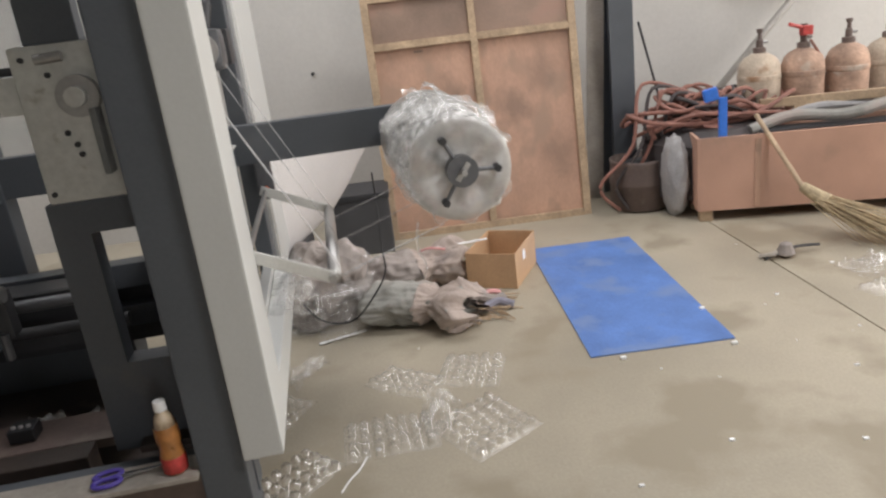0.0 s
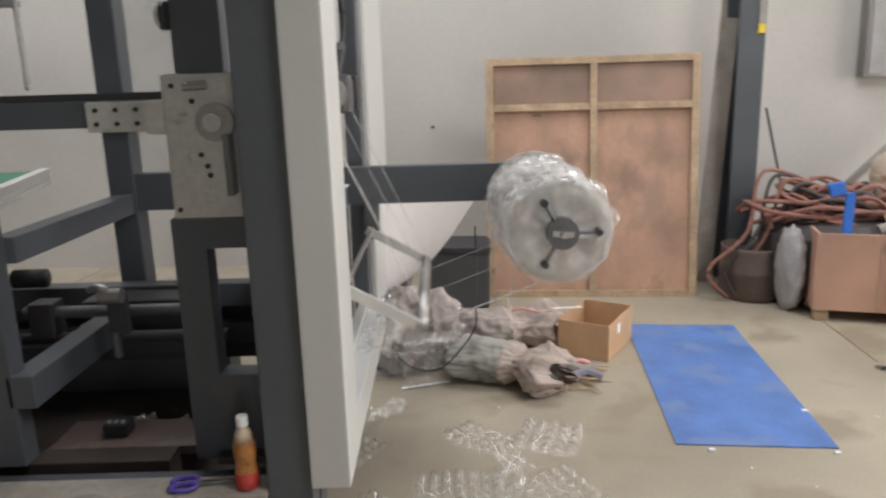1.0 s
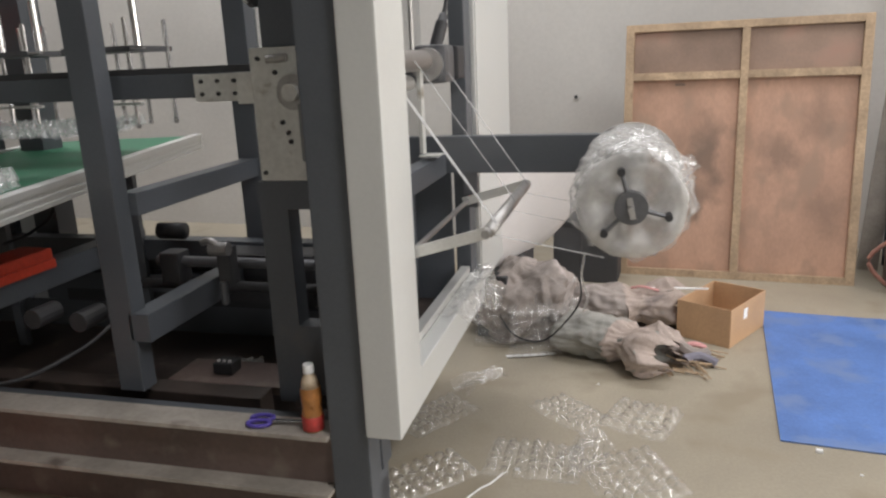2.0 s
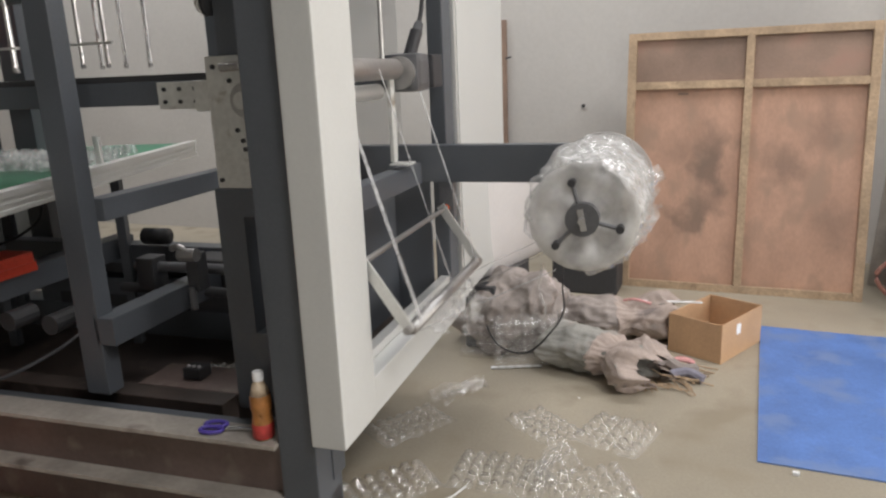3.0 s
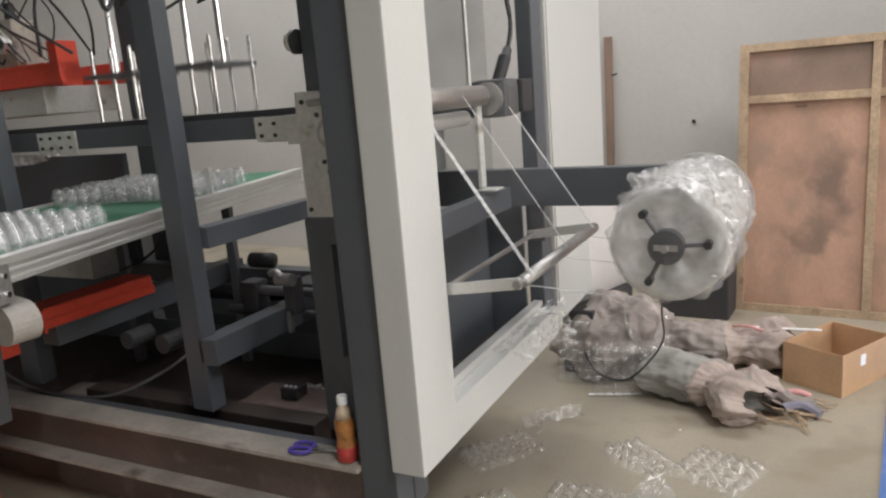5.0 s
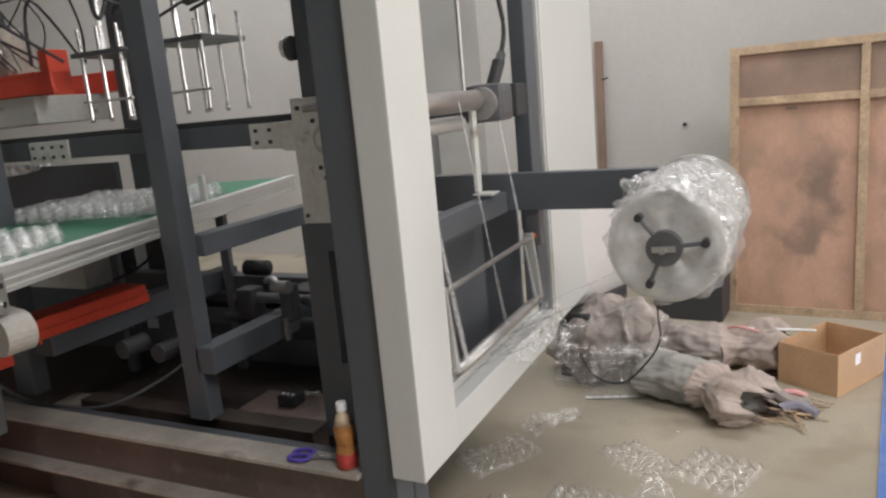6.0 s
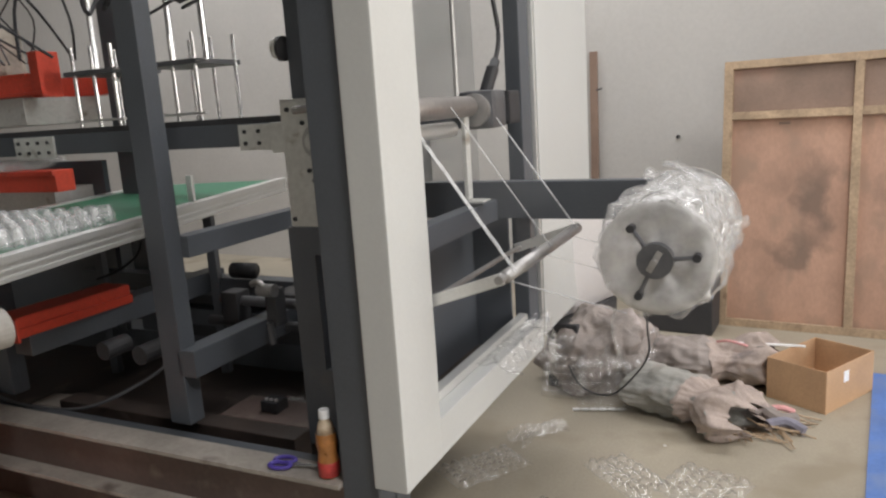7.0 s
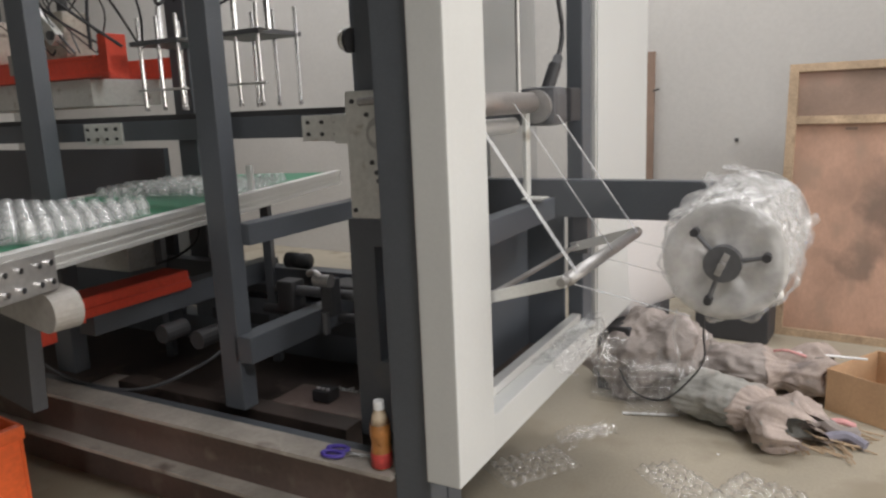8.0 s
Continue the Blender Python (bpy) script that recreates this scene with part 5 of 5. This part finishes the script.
def film_scrap(m, size, seed, label, plastic):
    """A small crumpled piece of clear film."""
    t = thing("film_scrap", m, label, "film scrap", "film scraps")
    bm = bmesh.new()
    crease = folder(seed, (11, 0.016, 4), (24, 0.008, 5), (48, 0.003, 3))
    grid = []
    for j in range(25):
        row = []
        for i in range(25):
            p = Vector(((i / 24 - 0.5) * size[0], (j / 24 - 0.5) * size[1], size[2] * math.cos((i / 24 - 0.5) * 2.6) * math.cos((j / 24 - 0.5) * 2.6)))
            f = crease(p)
            p += Vector((0.5 * f, 0.4 * crease(p * 1.4), f))
            p.z = max(0.003, p.z)
            row.append(bm.verts.new(p))
        grid.append(row)
    for a, b in zip(grid, grid[1:]):
        for i in range(24):
            bm.faces.new((a[i], a[i + 1], b[i + 1], b[i]))
    part("crumpled_film", bm, plastic, t)


film_scrap(pose(-0.86, 0.53, 0.23, 0, 0, 10), (0.26, 0.15, 0.07), 81, "crumpled clear film in the machine's pan", TRAYFILM)
film_scrap(pose(-0.57, 0.70, 0.23, 0, 0, 40), (0.16, 0.14, 0.10), 82, "crumpled clear film behind the slotted column", TRAYFILM)
film_scrap(pose(2.63, 1.50, 0.0, 0, 0, 15), (0.30, 0.20, 0.03), 83, "crumpled clear film offcut by the broom", BLISTER)
film_scrap(pose(-0.14, 1.20, 0.0, 0, 0, 60), (0.26, 0.12, 0.035), 84, "crumpled clear film offcut under the end rail", BLISTER)
film_scrap(pose(0.42, 0.66, 0.02, 0, 0, 62), (0.24, 0.11, 0.05), 85, "folded clear film offcut over two trays", BLISTER)
loose_tray("loose_tray", pose(2.52, 1.22, 0, 0, 0, 20), 5, 4, 0.046, 14.4, "clear blister tray with bright glints on the floor")
ps = thing("plastic_strand", pose(0, 0, 0), "thin pale plastic strand on the floor", "strand")
part("strand", hose([(0.072, 0.335, 0.005), (0.10, 0.40, 0.006), (0.125, 0.44, 0.005), (0.152, 0.50, 0.012)], 0.003, 6), PAPERWHITE, ps)
st2 = thing("roll_tail", mp(0.47, 0.44, 0.80), "thin tail of clear film hanging under the roll", "film scrap")
part("tail", hose([(0.0, 0.0, 0.02), (-0.012, 0.01, -0.06), (0.008, 0.0, -0.12), (-0.006, 0.01, -0.17)], 0.004, 6), BLISTERRIM, st2)


def plastic_crate():
    c = thing("plastic_crate", pose(-2.01, -0.66, 0, 0, 0, 0), "orange plastic crate holding a clear bag", "crate")
    a, b, h = 0.42, 0.30, 0.375
    part("wall", boxm(0, a, 0, 0.012, 0.0, h, 0.004), ORANGE, c)
    part("wall", boxm(0, a, b - 0.012, b, 0.0, h, 0.004), ORANGE, c)
    part("wall", boxm(0, 0.012, 0.012, b - 0.012, 0.0, h, 0.004), ORANGE, c)
    part("wall", boxm(a - 0.012, a, 0.012, b - 0.012, 0.0, h, 0.004), ORANGE, c)
    part("bottom", boxm(0.012, a - 0.012, 0.012, b - 0.012, 0.0, 0.012, 0), ORANGE, c)
    part("rim", boxm(-0.02, a + 0.02, -0.02, 0.0, h - 0.05, h, 0.006), ORANGE, c)
    part("rim", boxm(a, a + 0.02, 0.0, b, h - 0.05, h, 0.006), ORANGE, c)
    g = thing("clear_bag", pose(-1.80, -0.51, 0.12), "crumpled clear plastic bag in the orange crate", "bag")
    bm = bmesh.new()
    bmesh.ops.create_icosphere(bm, subdivisions=4, radius=1.0)
    for v in bm.verts:
        n = v.co.normalized()
        k = 1 + 0.25 * noise.noise(n * 3.1) + 0.12 * noise.noise(n * 8)
        v.co = Vector((n.x * 0.13 * k, n.y * 0.085 * k, 0.22 + n.z * 0.18 * k))
    part("bag_skin", bm, ROLLFILM, g)


plastic_crate()
fl = thing("floor_litter", pose(0, 0, 0), "small pale chips and crumbs on the floor", "litter", kind="stuff")
bm = bmesh.new()
rng_ = random.Random(4)
for k in range(60):
    x, y = rng_.uniform(-0.2, 2.6), rng_.uniform(-0.6, 2.4)
    if 1.05 < x < 1.75 and 0.9 < y < 2.45:
        continue
    s = rng_.uniform(0.004, 0.011)
    add_box(bm, x, x + s * 1.6, y, y + s, 0.0, s * 0.5)
for x, y in ((1.18, 0.93), (1.64, 0.92), (1.66, 1.28)):
    add_box(bm, x, x + 0.022, y, y + 0.016, 0.0, 0.012, 0.003)
part("chips", bm, PAPERWHITE, fl)


# ---- what moves ----
DANCE = [(0.0, -25.0), (0.1, -42.0), (0.2, -68.0), (0.3, -90.0), (0.45, -98.0), (0.6, -96.0), (0.7, -84.0), (0.8, -62.0), (0.9, -47.0), (1.0, -29.0), (1.1, -14.0), (1.2, -1.0), (1.35, 19.0), (1.5, 30.0), (1.7, 27.0), (2.0, 16.0), (2.3, 7.0), (2.55, -4.0), (2.8, -22.0), (3.0, -56.0), (3.1, -70.0), (3.2, -83.0), (3.3, -91.0), (3.4, -88.0), (3.5, -74.0), (3.6, -56.0), (3.7, -46.0), (3.85, -26.0), (4.0, -10.0), (4.2, 16.0), (4.35, 26.0), (4.5, 29.0), (4.7, 12.0), (5.1, 6.0), (5.4, -6.0), (5.6, -20.0), (5.8, -48.0), (5.9, -67.0), (6.0, -85.0), (6.1, -96.0), (6.2, -86.0), (6.3, -59.0), (6.4, -45.0), (6.5, -36.0), (6.65, -16.0), (6.8, -3.0), (6.9, 7.0), (7.0, 19.0), (7.2, 24.0), (7.5, 17.0), (7.8, 14.0), (8.0, 16.0)]
SPIN = [(0.0, -3), (0.2, -10), (0.4, -8), (0.6, 4), (0.8, 60), (1.0, 121), (1.1, 152), (1.2, 175), (1.3, 208), (1.4, 219), (1.5, 225), (1.7, 226), (2.8, 225), (3.0, 226), (3.2, 231), (3.4, 242), (3.5, 273), (3.6, 312), (3.8, 362), (4.0, 420), (4.2, 476), (4.4, 484), (4.7, 484), (5.8, 485), (6.0, 488), (6.2, 517), (6.35, 556), (6.5, 600), (6.65, 646), (6.8, 690), (7.0, 726), (7.2, 731), (8.0, 732)]
DROP = [(0.0, 0.33), (0.8, 0.33), (1.3, 0.275), (1.5, 0.25), (1.7, 0.21), (1.85, 0.15), (1.95, 0.105), (2.1, 0.11), (2.3, 0.30), (2.5, 0.33), (3.6, 0.34), (3.8, 0.30), (4.0, 0.245), (4.3, 0.225), (4.5, 0.19), (4.6, 0.17), (4.7, 0.12), (4.8, 0.105), (4.9, 0.12), (5.1, 0.30), (5.4, 0.33), (6.4, 0.335), (6.6, 0.315), (6.8, 0.275), (7.0, 0.245), (7.2, 0.21), (7.3, 0.185), (7.4, 0.13), (7.5, 0.105), (7.6, 0.105), (7.7, 0.2), (7.8, 0.295), (8.0, 0.32)]
BELT = [(0.0, 0.0), (0.4, 0.0), (0.6, 0.1), (1.6, 0.95), (1.8, 1.05), (5.7, 1.05), (5.95, 1.2), (7.1, 2.0), (7.35, 2.10), (8.0, 2.10)]
PRESS = [(0.0, 0.0), (0.35, 0.0), (0.55, 1.0), (1.35, 1.0), (1.55, 0.0), (3.3, 0.0), (3.55, 1.0), (4.25, 1.0), (4.45, 0.0), (6.05, 0.0), (6.3, 1.0), (7.1, 1.0), (7.25, 0.0), (8.0, 0.0)]


def between(rows, t):
    """The value at t of rows of (seconds, value)."""
    for (ta, a), (tb, b) in zip(rows, rows[1:]):
        if t <= tb:
            return a + (b - a) * max(0.0, (t - ta) / (tb - ta))
    return rows[-1][1]


def strip(ax, az, bx, bz):
    """A film strip's pose in the machine's axes, from one point towards another."""
    return mp(ax, 0, az, 0, -math.degrees(math.atan2(bz - az, bx - ax)), 0)


def motions():
    walk(DANCER, [(t, mp(PIVOT[0], 0, PIVOT[1], 0, -a, 0)) for t, a in DANCE])
    walk(ROLL, [(t, mp(0.60, 0.335, 0.985, 0, -a, 0)) for t, a in SPIN])
    walk(RACK, [(t, mp(RACKX, RACKY, 1.372 + 1.097 * z)) for t, z in DROP])
    walk(LOWER, [(t, mp(-2.91, 0.82, 0.82 + 0.31 * k)) for t, k in PRESS])
    walk(UPPER, [(t, mp(-2.91, 0.82, 1.57 - 0.03 * k)) for t, k in PRESS])
    top_a, top_b, low_a, low_b = [], [], [], []
    for t, a in DANCE:
        dx, dz = PIVOT[0] + REACH * math.cos(radians(a)), PIVOT[1] + REACH * math.sin(radians(a))
        ox, oz = dx + 0.018, dz + 0.010
        top_a.append((t, strip(-0.094, 1.40, ox, oz)))
        top_b.append((t, strip(ox, oz, -0.094, 1.40)))
        low_a.append((t, strip(dx + 0.005, dz - 0.02, 0.53, 0.845)))
        low_b.append((t, strip(0.53, 0.845, dx + 0.005, dz - 0.02)))
    for web, rows in ((WEB_TOP_A, top_a), (WEB_TOP_B, top_b), (WEB_LOW_A, low_a), (WEB_LOW_B, low_b)):
        walk(web, rows)
    # each tray comes from the press, is pushed down to the belt and is carried off
    for tray, fall, rest in zip(TRAYS, (-4.0, -1.0, 1.9, 4.72, 7.5), (1.074, 1.094, 1.074, 1.094, 1.074)):
        rows, start = [], between(BELT, max(fall, 0.0))
        for k in range(81):
            t = k / 10
            z = rest + (1.225 - rest) * min(1.0, max(0.0, (fall + 0.3 - t) / 0.3))
            way = between(BELT, t) - start if t > fall else 0.0
            away = 1.30 * min(1.0, max(0.0, (fall - 0.25 - t) / 0.3))
            rows.append((t, mp(-away, 0, 0) @ MACHINE.inverted() @ BELTLINE @ pose(-0.385, 0.89 - way, z)))
        walk(tray, rows)


motions()
